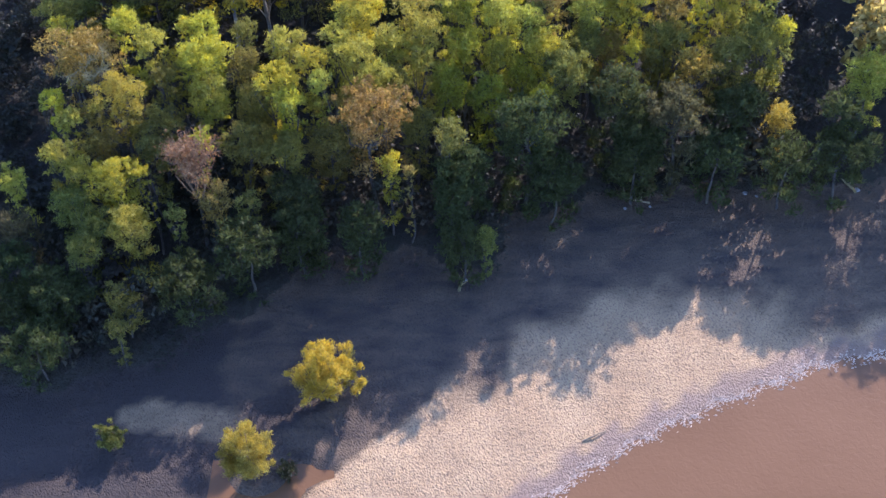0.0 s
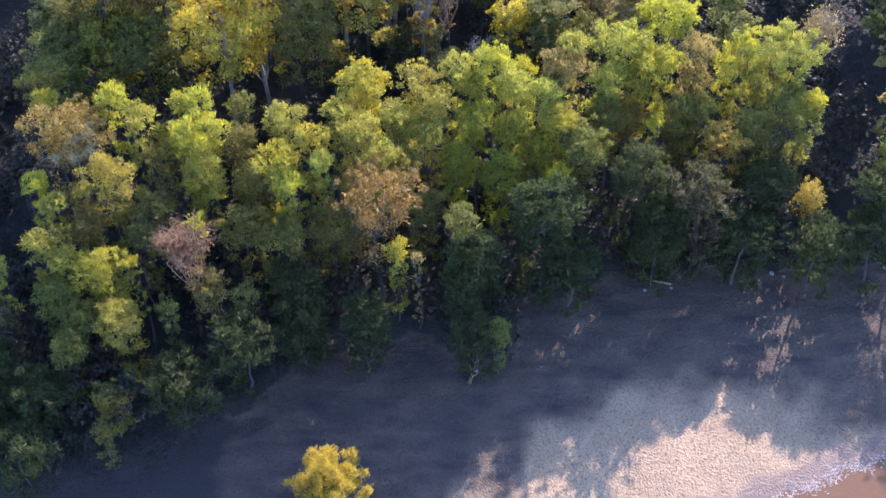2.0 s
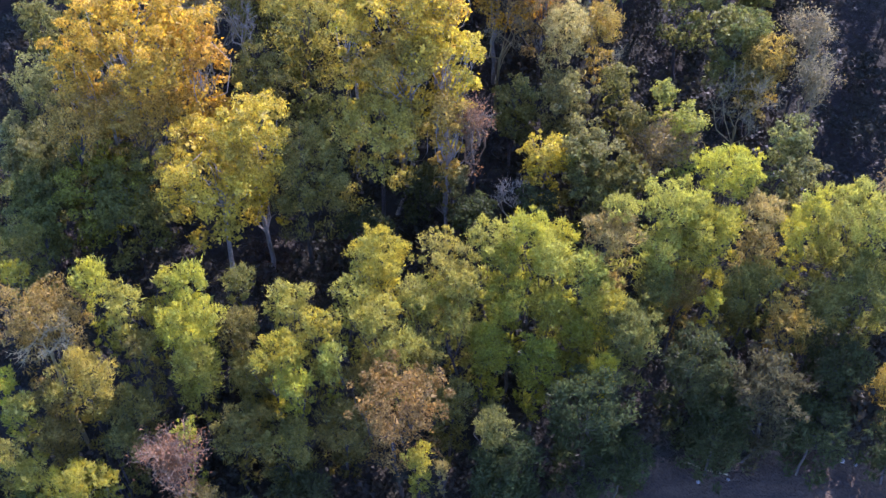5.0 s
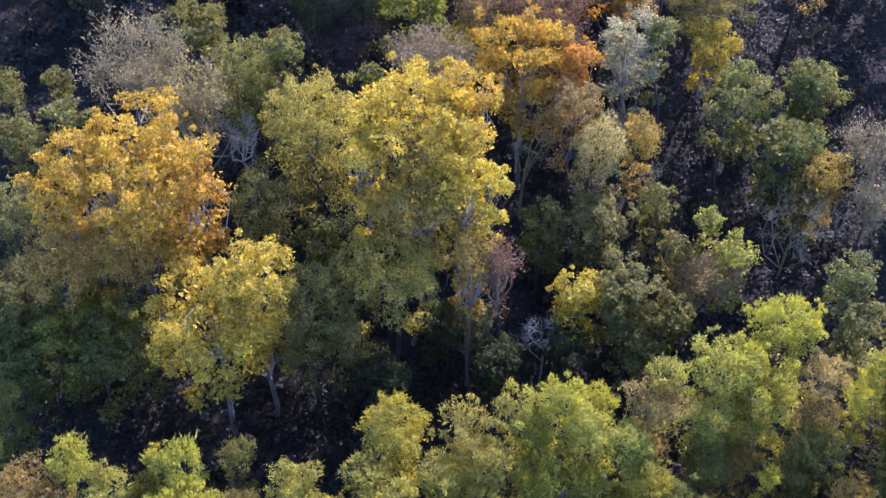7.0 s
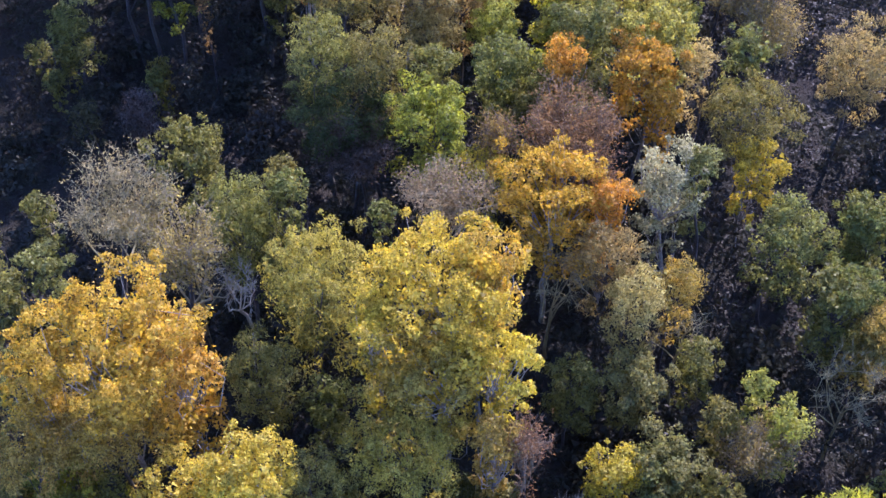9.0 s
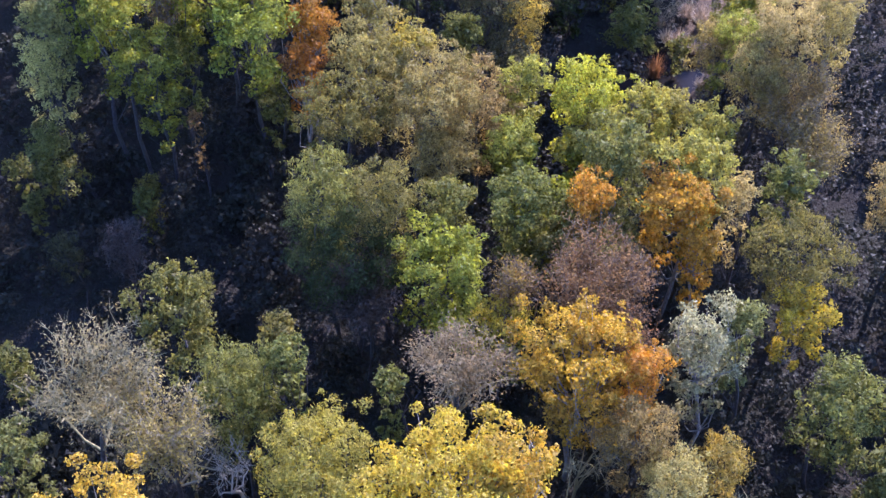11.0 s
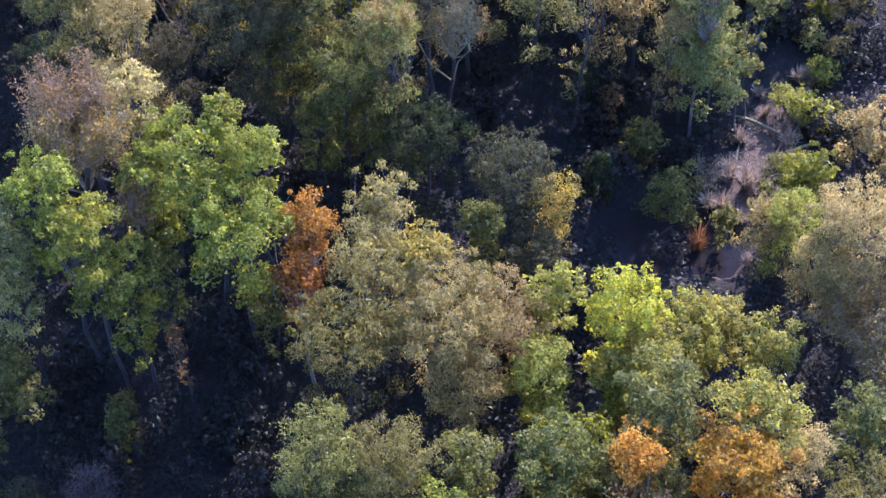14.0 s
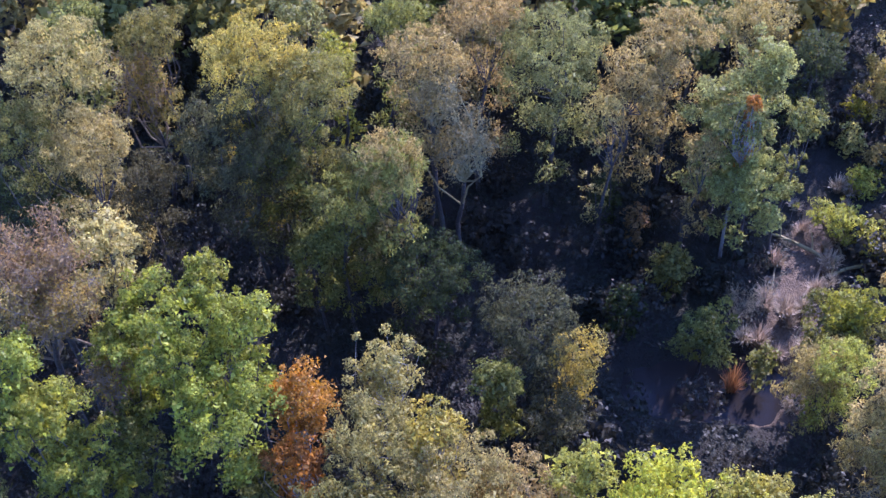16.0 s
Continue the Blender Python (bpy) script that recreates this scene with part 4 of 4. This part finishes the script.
osier(-13.0, 125.9, 18.0, 2.37, 1.84, "olive")
alder(10.4, 126.4, 10.0, 2.60, 1.93, "sage")
alder(-15.0, 126.4, 13.0, 2.43, 1.33, "green")
osier(7.6, 126.6, 11.5, 0.98, 0.80, "tan")
osier(-25.5, 126.7, 18.6, 2.79, 1.54, "tan")
twiggy(-5.2, 127.0, 13.0, 1.50, 2.40, "grey")
osier(-15.8, 127.1, 18.6, 2.66, 1.58, "ochre")
alder(12.7, 127.3, 13.0, 1.03, 0.80, "green")
poplar(9.9, 127.4, 13.6, 0.44, 0.44, "orange")
osier(2.2, 127.7, 13.6, 0.88, 0.88, "tan")
shrub(4.7, 127.8, 5.0, 0.68, 1.09, "rust")
shrub(18.9, 127.9, 3.0, 1.32, 1.44, "yelgreen")
twiggy(-6.5, 128.3, 15.0, 1.63, 1.89, "grey")
alder(9.3, 128.7, 13.6, 2.56, 2.28, "sage")
alder(-11.7, 128.7, 17.0, 1.16, 1.86, "leaf")
osier(-7.3, 128.8, 16.6, 2.17, 1.19, "tan")
osier(3.0, 129.1, 6.0, 1.04, 1.67, "dkgreen")
alder(16.9, 129.3, 2.9, 1.67, 0.92, "yelgreen")
osier(4.2, 130.4, 14.6, 1.97, 1.97, "tan")
alder(11.3, 130.9, 14.6, 1.69, 1.64, "sage")
twiggy(-22.8, 131.1, 14.0, 1.71, 2.46, "brown")
alder(-25.5, 131.4, 17.0, 1.63, 0.89, "green")
osier(-22.0, 131.6, 16.0, 1.80, 1.28, "olive")
alder(-14.0, 131.8, 17.0, 1.78, 0.98, "greygreen")
osier(-0.2, 131.8, 15.0, 3.05, 1.87, "greygreen")
osier(6.5, 132.5, 14.8, 2.13, 1.17, "tan")
shrub(19.4, 132.8, 2.6, 1.14, 1.25, "yelgreen")
osier(-4.2, 133.2, 15.6, 2.29, 1.26, "tan")
osier(-8.8, 133.7, 15.0, 1.85, 1.02, "olive")
osier(11.1, 134.3, 14.0, 2.03, 1.17, "tan")
shrub(20.5, 134.5, 3.0, 1.05, 1.36, "tan")
osier(15.5, 135.5, 11.0, 1.47, 1.74, "dkgreen")
shrub(19.2, 136.3, 2.6, 1.00, 1.25, "cream")
shrub(20.3, 138.9, 2.6, 1.09, 1.09, "leaf")
poplar(22.2, 139.2, 7.0, 2.32, 3.36, "tan")



# younger willows between the tall ones of the belt
young = np.random.default_rng(12)
for o in [o for o in scene.collection.objects if o.name.startswith("willow_tree") and o.parent is None and o.children[0].bound_box[1][2] > 9.0][::8]:
    a, q = young.uniform(0, 6.28), young.uniform(1.2, 1.9)
    x, y = o.location.x + q * math.cos(a), o.location.y + q * math.sin(a)
    ob = copy_thing(o, pose(x, y, height(x, y) - 0.05, 0, 0, young.uniform(0, 360)))
    k = young.uniform(0.72, 0.86)
    ob.scale = (k * 1.15, k * 1.15, k)

# ---------------------------------------------------------------- the sandbar
def bush(x, y, top, r, tint, words, seed):
    """A lone willow bush on the sand: a fan of stems from one root, each with its own plume of leaves."""
    rng = np.random.default_rng(seed)
    z0 = height(x, y)
    base = new("willow_bush")
    base.location = (x, y, z0)
    segs, lobes = [], []
    count = int(11 * r) + 4
    for k in range(count):
        a, q = k * 2.4 + rng.uniform(-0.4, 0.4), r * ((k + 0.5) / count) ** 0.6 * rng.uniform(0.6, 0.95)
        end = np.array([q * math.cos(a), q * math.sin(a), top * (1 - 0.45 * (q / r) ** 2) * rng.uniform(0.62, 1.08)])
        rows, pts = limb(rng, (0.15 * math.cos(a), 0.15 * math.sin(a), -0.1), end, 0.05, 0.014, 0.08, 6)
        segs += rows
        for j, size in ((3, 0.17), (4, 0.21), (5, 0.22), (6, 0.18)):
            lobes.append((pts[j] + rng.normal(size=3) * 0.12, size * rng.uniform(0.75, 1.3) * min(r, 1.7), 1.0))
    co, q = tubes(segs, 4)
    part("stems", quads_mesh("stems", co, q, TWIG["rust"]), base, "reddish brown stems").name = "stem_fan"
    co, q = foliage(rng, lobes, np.array([0, 0, 0.3 * top]), 0.15, 0.042, 230, 0.8, -1, 0.75, 0.6)
    part("crown", quads_mesh("crown", co, q, PLUME[tint], False), base)
    return tagged(base, words, "bush", "bushes on the sandbar")


bush(-6.6, 42.3, 4.3, 2.5, "lemon", "golden yellow willow bush alone on the shaded sand", 3)
bush(-10.6, 37.2, 4.0, 1.9, "ochre", "yellow-green willow bush beside the side channel", 4)
bush(-18.3, 39.1, 1.7, 1.05, "olive", "small dark green willow bush on shade-darkened sand", 5)
bush(-8.7, 37.3, 1.3, 0.7, "dkolive", "low dark bush at the foot of the yellow ones", 6)


def wet_sand_glint_material():
    m, nt, out = nodes_of("wet_sand_glint")
    geo = nt.nodes.new("ShaderNodeNewGeometry")
    grain = node(nt, "ShaderNodeTexNoise", Vector=geo.outputs["Position"], Scale=14.0, Detail=4.0)
    # paler than dry sand: the waterline's glints are put into this colour
    c = mixed(nt, grain.outputs[0], (0.36, 0.265, 0.17, 1), (0.54, 0.43, 0.30, 1))
    b = node(nt, "ShaderNodeBump", Height=grain.outputs[0], Strength=0.6, Distance=0.04)
    d = node(nt, "ShaderNodeBsdfPrincipled", Base_Color=c, Roughness=0.5, Normal=b.outputs[0])
    d.inputs["Specular IOR Level"].default_value = 0.2
    nt.links.new(d.outputs[0], out.inputs[0])
    return m


# crests of sand ripples that stand out of the shallows along the waterline
edge_rng = np.random.default_rng(44)
n = 90000
bx = edge_rng.uniform(-9, 34, n)
by = line(SHORE, bx) + edge_rng.uniform(-2.6, 2.2, n)
bz = land(bx, by)[0]
off = (bz - WATER_Z) / np.where(bz < WATER_Z, 0.07, 0.035)
lump = 0.55 + 0.45 * np.sin(2.1 * bx + 1.3 * np.sin(1.7 * by)) * np.sin(2.6 * by + 0.8 * bx)
keep = edge_rng.uniform(size=n) < 0.42 * np.exp(-off * off) * lump
bx, by, bz = bx[keep], by[keep], np.maximum(bz[keep], WATER_Z)
k = len(bx)
a = radians(22) + edge_rng.normal(size=k) * 0.5
u = np.stack([np.cos(a), np.sin(a), 0 * a], -1) * edge_rng.uniform(0.05, 0.16, (k, 1))
v = np.stack([-np.sin(a), np.cos(a), 0 * a], -1) * edge_rng.uniform(0.03, 0.08, (k, 1))
foot = np.stack([bx, by, bz - 0.015], -1)
crest = foot + np.stack([0 * bx, 0 * bx, edge_rng.uniform(0.03, 0.075, k)], -1)
co = np.stack([foot - u, foot - v, crest, foot - v, foot + u, crest, foot + u, foot + v, crest, foot + v, foot - u, crest], 1).reshape(-1, 3)
tagged(new("sand_ripples", quads_mesh("sand_ripples", co, np.arange(len(co)).reshape(-1, 3), wet_sand_glint_material(), False)),
       "wet crests of sand ripples with glints painted pale along the waterline", "sand ripples", kind="stuff")


def driftwood(x, y, z, length, thick, turn, tint, branches, label):
    """A bleached log with broken side branches, lying on the ground."""
    rng = np.random.default_rng(int(abs(x) * 100 + abs(y) * 37))
    base = new("fallen_log")
    base.matrix_world = pose(x, y, height(x, y) + z, 0, 0, turn)
    segs, pts = limb(rng, (-length / 2, 0, thick * 0.6), (length / 2, 0, thick * 0.6), thick, thick * 0.45, 0.03, 5)
    for k in range(branches):
        st = pts[1 + k % 4]
        segs += limb(rng, st, st + np.array([rng.uniform(0.2, 0.6), rng.choice([-1, 1]) * rng.uniform(0.3, 0.8), rng.uniform(0.1, 0.6)]) * length * 0.35, thick * 0.4, thick * 0.1, 0.1, 3)[0]
    co, q = tubes(segs, 6)
    part("log", quads_mesh("log", co, q, TWIG[tint]), base)
    return tagged(base, label, "log", "fallen wood")


driftwood(8.2, 39.6, 0.0, 1.5, 0.06, 25, "brown", 2, "small dark stick of driftwood on wet sand")
driftwood(12.0, 57.6, 0.1, 2.6, 0.07, 160, "tan", 4, "bleached driftwood branch at the forest edge")
driftwood(26.2, 58.6, 0.1, 1.6, 0.10, 120, "grey", 4, "pale broken branch under the bank trees")
driftwood(1.2, 51.0, 0.1, 2.2, 0.10, 70, "grey", 3, "grey driftwood log by the outermost willow")
for k, (x, y, length, turn) in enumerate(((13.2, 122.2, 4.2, 115), (15.2, 126.0, 3.6, 60), (14.0, 128.4, 5.0, 150), (16.8, 129.5, 4.4, 100), (11.4, 119.6, 3.4, 35), (17.6, 126.6, 4.6, 20), (12.6, 125.4, 3.8, 75))):
    driftwood(x, y, 0.05, length, 0.09 + 0.02 * (k % 3), turn, ("tan", "brown", "grey")[k % 3], 4, "fallen branchy log across the bare slip of ground")

STRAW = {k: leaf_material("dry_grass_" + k, a, b, 0.3) for k, a, b in (("tan", (0.46, 0.37, 0.23), (0.34, 0.27, 0.17)), ("orange", (0.42, 0.22, 0.08), (0.34, 0.20, 0.09)))}


def grass_tuft(x, y, tall, wide, tint, seed):
    """A tuft of dry grass: arching blades from one root."""
    rng = np.random.default_rng(seed)
    base = new("grass_tuft")
    base.location = (x, y, height(x, y))
    n = 170
    a, q = rng.uniform(0, 6.28, n), wide * np.sqrt(rng.uniform(0, 1, n))
    d = np.stack([np.cos(a), np.sin(a), 0 * a], -1)
    side = np.stack([-np.sin(a), np.cos(a), 0 * a], -1) * rng.uniform(0.012, 0.03, (n, 1))
    z = np.array([0, 0, 1.0])
    hh = (tall * rng.uniform(0.55, 1.1, n))[:, None]
    root, mid = d * (0.25 * q)[:, None] - 0.03 * z, d * (0.55 * q)[:, None] + 0.65 * hh * z
    tip = d * (1.1 * q)[:, None] + hh * z + rng.normal(size=(n, 3)) * 0.08
    co = np.stack([root - side, root + side, mid + side, mid - side, mid - side, mid + side, tip, tip], 1).reshape(-1, 3)
    part("blades", quads_mesh("blades", co, np.arange(len(co)).reshape(-1, 4), STRAW[tint], False), base).name = "blade_fan"
    return tagged(base, "dry tuft of %s grass on bare ground" % ("orange-brown" if tint == "orange" else "straw-coloured"), "grass", "dry grass tufts")


grass_tuft(9.4, 118.6, 2.2, 0.85, "orange", 2)
tuft = grass_tuft(11.9, 123.6, 1.0, 0.7, "tan", 3)
dry = np.random.default_rng(31)
for k in range(34):
    y = dry.uniform(116.5, 133)
    x = line(SLIP, y) + dry.choice([-1, 1]) * dry.uniform(0.5, 2.3) - (0.8 if y < 125 else 0)
    if math.hypot((x - 8.2) / 4.8, (y - 118.6) / 2.4) < 1.0:
        continue
    s = dry.uniform(0.5, 1.35)
    ob = copy_thing(tuft, pose(x, y, height(x, y), 0, 0, dry.uniform(0, 360)))
    ob.scale = (s, s, s * dry.uniform(0.6, 1.1))

# pale stone-shaped lumps, standing in for flecks of sunlight on the bank
flecks = np.random.default_rng(8)
FLECK_MAT = bark_material("pale_fleck", (0.16, 0.15, 0.135), (0.34, 0.32, 0.29))


def stone(x, y, s):
    bm = bmesh.new()
    bmesh.ops.create_icosphere(bm, subdivisions=2, radius=s)
    for vert in bm.verts:
        vert.co *= 1 + 0.28 * noise.noise(vert.co * (1.4 / s) + Vector((x, y, 0)))
        vert.co.z *= 0.6
    me = bpy.data.meshes.new("stone")
    bm.to_mesh(me)
    bm.free()
    me.materials.append(FLECK_MAT)
    ob = new("stone", me)
    ob.matrix_world = pose(x, y, height(x, y) + 0.2 * s, 0, 0, flecks.uniform(0, 360))
    return tagged(ob, "pale stone-shaped lump for a fleck of sunlight on the bank", "stone", "stones along the bank")


for x, y, s in ((11.6, 56.8, 0.12), (13.2, 56.9, 0.10), (19.5, 58.0, 0.16), (20.2, 57.8, 0.11), (26.8, 58.2, 0.18), (1.2, 50.9, 0.16)):
    stone(x, y, s)

# the bank goes on unseen with trees of the same height, added for shade
for x, y, top, r in ((33.0, 61.6, 10.6, 2.3), (35.8, 64.6, 12.0, 2.6), (30.6, 60.6, 9.4, 2.0), (37.5, 62.0, 11.0, 2.4), (30.5, 64.5, 11.0, 2.4), (40.0, 65.0, 12.0, 2.6)):
    grow("willow", x, y, top, r, 0.9 * r, "olive", 0.2, 0.5)

# ---------------------------------------------------------------- undergrowth and the wood beyond
fill = np.random.default_rng(5)
KINDS["undergrowth"] = ("shrub", 0.6, 0.24, 0.20, 12, 0.4, 0.3, "dense low shrub with {} leaves on forest floor")
KINDS["far"] = ("ash_tree", 1.1, 0.48, 0.42, 6, 0.9, 0.4, "tall tree with {} foliage in the wood beyond")
BUSHES = [grow("undergrowth", -41.5 - 0.5 * k, 62.0 + 4 * k, top, r, rz, tint, 0.05) for k, (top, r, rz, tint) in enumerate((
    (3.6, 1.9, 1.5, "dkgreen"), (4.6, 2.0, 2.0, "dkgreen"), (3.0, 2.0, 1.2, "dkolive"), (4.2, 1.7, 1.9, "dkgreen"), (2.6, 1.8, 1.1, "dkbrown"), (5.2, 1.8, 2.2, "dkolive")))]


def bare_ground(x, y):
    px = line(SLIP, y)
    return (abs(x - px) < 1.8 and 114 < y < 131) or math.hypot((x - 8.2) / 4.8, (y - 118.6) / 2.6) < 1.05


def in_view(x, y):
    return -31 - 0.05 * (y - 60) < x < 27 - 0.02 * (y - 60)


spots = []
for _ in range(9000):
    x, y = fill.uniform(-38, 30), fill.uniform(44, 152)
    near_slip = 113 < y < 136 and abs(x - line(SLIP, y)) < 3.6
    if not in_view(x, y) or y < line(EDGE, np.array([x]))[0] + 0.4 or bare_ground(x, y) or near_slip:
        continue
    if all(math.hypot(x - a, y - b) > 2.45 for a, b in spots):
        spots.append((x, y))
for x, y in spots[::4]:
    s = fill.uniform(0.75, 1.25)
    m = pose(x, y, height(x, y) - 0.05, 0, 0, fill.uniform(0, 360))
    ob = copy_thing(BUSHES[fill.integers(0, len(BUSHES))], m)
    ob.scale = (s, s, s * fill.uniform(0.7, 1.1))

# the rest of the shrubs grow into one another
mats, clouds = ("dkgreen", "dkolive"), ([], [])
for k, (x, y) in enumerate(spots):
    if k % 4:
        r, top = fill.uniform(1.3, 2.1), fill.uniform(1.8, 4.6)
        lobes = crown_lobes(fill, np.array([x, y, height(x, y) + 0.55 * top]), r, 0.5 * top, 0.6, 0.0, 0.8)[1:13]
        clouds[int(fill.uniform() < 0.35)].append(foliage(fill, lobes, np.array([x, y, 0.0]), 0.24, 0.20, 13, 0.4, 0.3)[0])
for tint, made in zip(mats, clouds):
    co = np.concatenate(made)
    tagged(new("thicket", quads_mesh("thicket", co, np.arange(len(co)).reshape(-1, 3), SHADE_LEAF[tint], False)),
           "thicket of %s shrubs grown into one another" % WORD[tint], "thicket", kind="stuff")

# brambles and herbs between the shrubs, too many to count
n = 130000
bx, by = fill.uniform(-36, 32, n), fill.uniform(44, 148, n)
lump = wiggle(bx, by, 1.1) + wiggle(by, bx, 2.3)
keep = (by > line(EDGE, bx) + 0.5 * wiggle(bx, by, 1.0) - 0.5) & (lump > -0.9) & (np.abs(bx - line(SLIP, by)) > np.where((by > 115) & (by < 136), 1.2, -1)) & (np.hypot((bx - 8.2) / 4.8, (by - 118.6) / 2.6) > 1.0)
bx, by, lump = bx[keep], by[keep], lump[keep]
bz = land(bx, by)[0] + fill.uniform(0.02, 1, len(bx)) ** 1.5 * (0.35 + 0.45 * np.clip(lump, 0, 2.5))
p = np.stack([bx, by, bz], -1)
nrm = unit(fill.normal(size=p.shape) * 0.28 + np.array([0, 0, 1.0]))
u = unit(np.cross(nrm, fill.normal(size=p.shape)))
v = np.cross(nrm, u)
sz = fill.uniform(0.08, 0.18, (len(p), 1))
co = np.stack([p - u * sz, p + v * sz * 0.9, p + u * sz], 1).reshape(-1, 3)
tagged(new("undergrowth", quads_mesh("undergrowth", co, np.arange(len(co)).reshape(-1, 3), SHADE_LEAF["dkgreen"], False)),
       "tangle of shade-dark green brambles and herbs on the forest floor", "undergrowth", kind="stuff")

# taller trees outside the way flown over, of the same kinds
TALL = [grow("far", -42.0, 92.0 + 9 * k, top, r, rz, tint) for k, (top, r, rz, tint) in enumerate((
    (14, 3.2, 3.0, "olive"), (16, 3.6, 3.6, "greygreen"), (12, 2.8, 2.6, "green"), (15, 3.2, 3.4, "tan"), (13, 3.0, 2.8, "ochre")))]
far = []
# mostly unseen, added to shade the wood; none between the slip and the sun
for _ in range(3000):
    x, y = fill.uniform(-40, 44), fill.uniform(56, 160)
    if not ((x > 27.5 and y < 76) or (x > 28.5 and y < 108) or (x > 31 and y < 130) or (y > 138.5 and not -15 < 0.53 * (y - 122) - 0.848 * (x - 12.6) < 6)) or y < line(EDGE, np.array([x]))[0] + 2.5:
        continue
    if all(math.hypot(x - a, y - b) > 4.3 for a, b in far):
        far.append((x, y))
for x, y in far:
    s = min(fill.uniform(0.64, 0.84), (y - 44.5) / 29.0) if y < 76 else fill.uniform(0.66, 0.86) if y < 138 else fill.uniform(0.75, 1.05)
    ob = copy_thing(TALL[fill.integers(0, len(TALL))], pose(x, y, height(x, y) - 0.05, 0, 0, fill.uniform(0, 360)))
    ob.scale = (s, s, s)

# the wood goes on all round, wider apart as it grows distant
round_about = []
for _ in range(6000):
    x, y = fill.uniform(-95, 95), fill.uniform(30, 215)
    if -36 < x < 44 and y < 160 or y < line(EDGE, np.array([x]))[0] + 3:
        continue
    if all(math.hypot(x - a, y - b) > 7.4 for a, b in round_about):
        round_about.append((x, y))
far_wood = new("far_wood")
tagged(far_wood, "mixed autumn wood going on beyond the flight line", "woodland", kind="stuff")
for k, tree in enumerate(TALL):
    crowns, stems = [], []
    for child, made, keep in ((tree.children[0], crowns, 3), (tree.children[1], stems, 4)):
        co = np.empty(len(child.data.vertices) * 3, np.float32)
        child.data.vertices.foreach_get("co", co)
        co = co.reshape(-1, keep, 3)
        if keep == 3:                                      # fewer, larger leaves
            co = co[::4]
            co = co.mean(1, keepdims=True) + 2.0 * (co - co.mean(1, keepdims=True))
        rng = np.random.default_rng(60 + k)
        for x, y in round_about[k::5]:
            a, q = rng.uniform(0, 6.28), rng.uniform(0.7, 1.05)
            turn = np.array([[math.cos(a), math.sin(a), 0], [-math.sin(a), math.cos(a), 0], [0, 0, 1]])
            made.append((co @ turn) * np.array([1.25 * q, 1.25 * q, q]) + np.array([x, y, height(x, y) - 0.05]))
    co = np.concatenate(crowns).reshape(-1, 3)
    part("crown_mass", quads_mesh("crown_mass", co, np.arange(len(co)).reshape(-1, 3), tree.children[0].data.materials[0], False), far_wood)
    ends = np.concatenate(stems).reshape(-1, 8, 3)
    ring = np.array([[0, 1, 5, 4], [1, 2, 6, 5], [2, 3, 7, 6], [3, 0, 4, 7]])
    part("trunk_mass", quads_mesh("trunk_mass", ends.reshape(-1, 3), (ring[None] + 8 * np.arange(len(ends))[:, None, None]).reshape(-1, 4), BARK), far_wood)
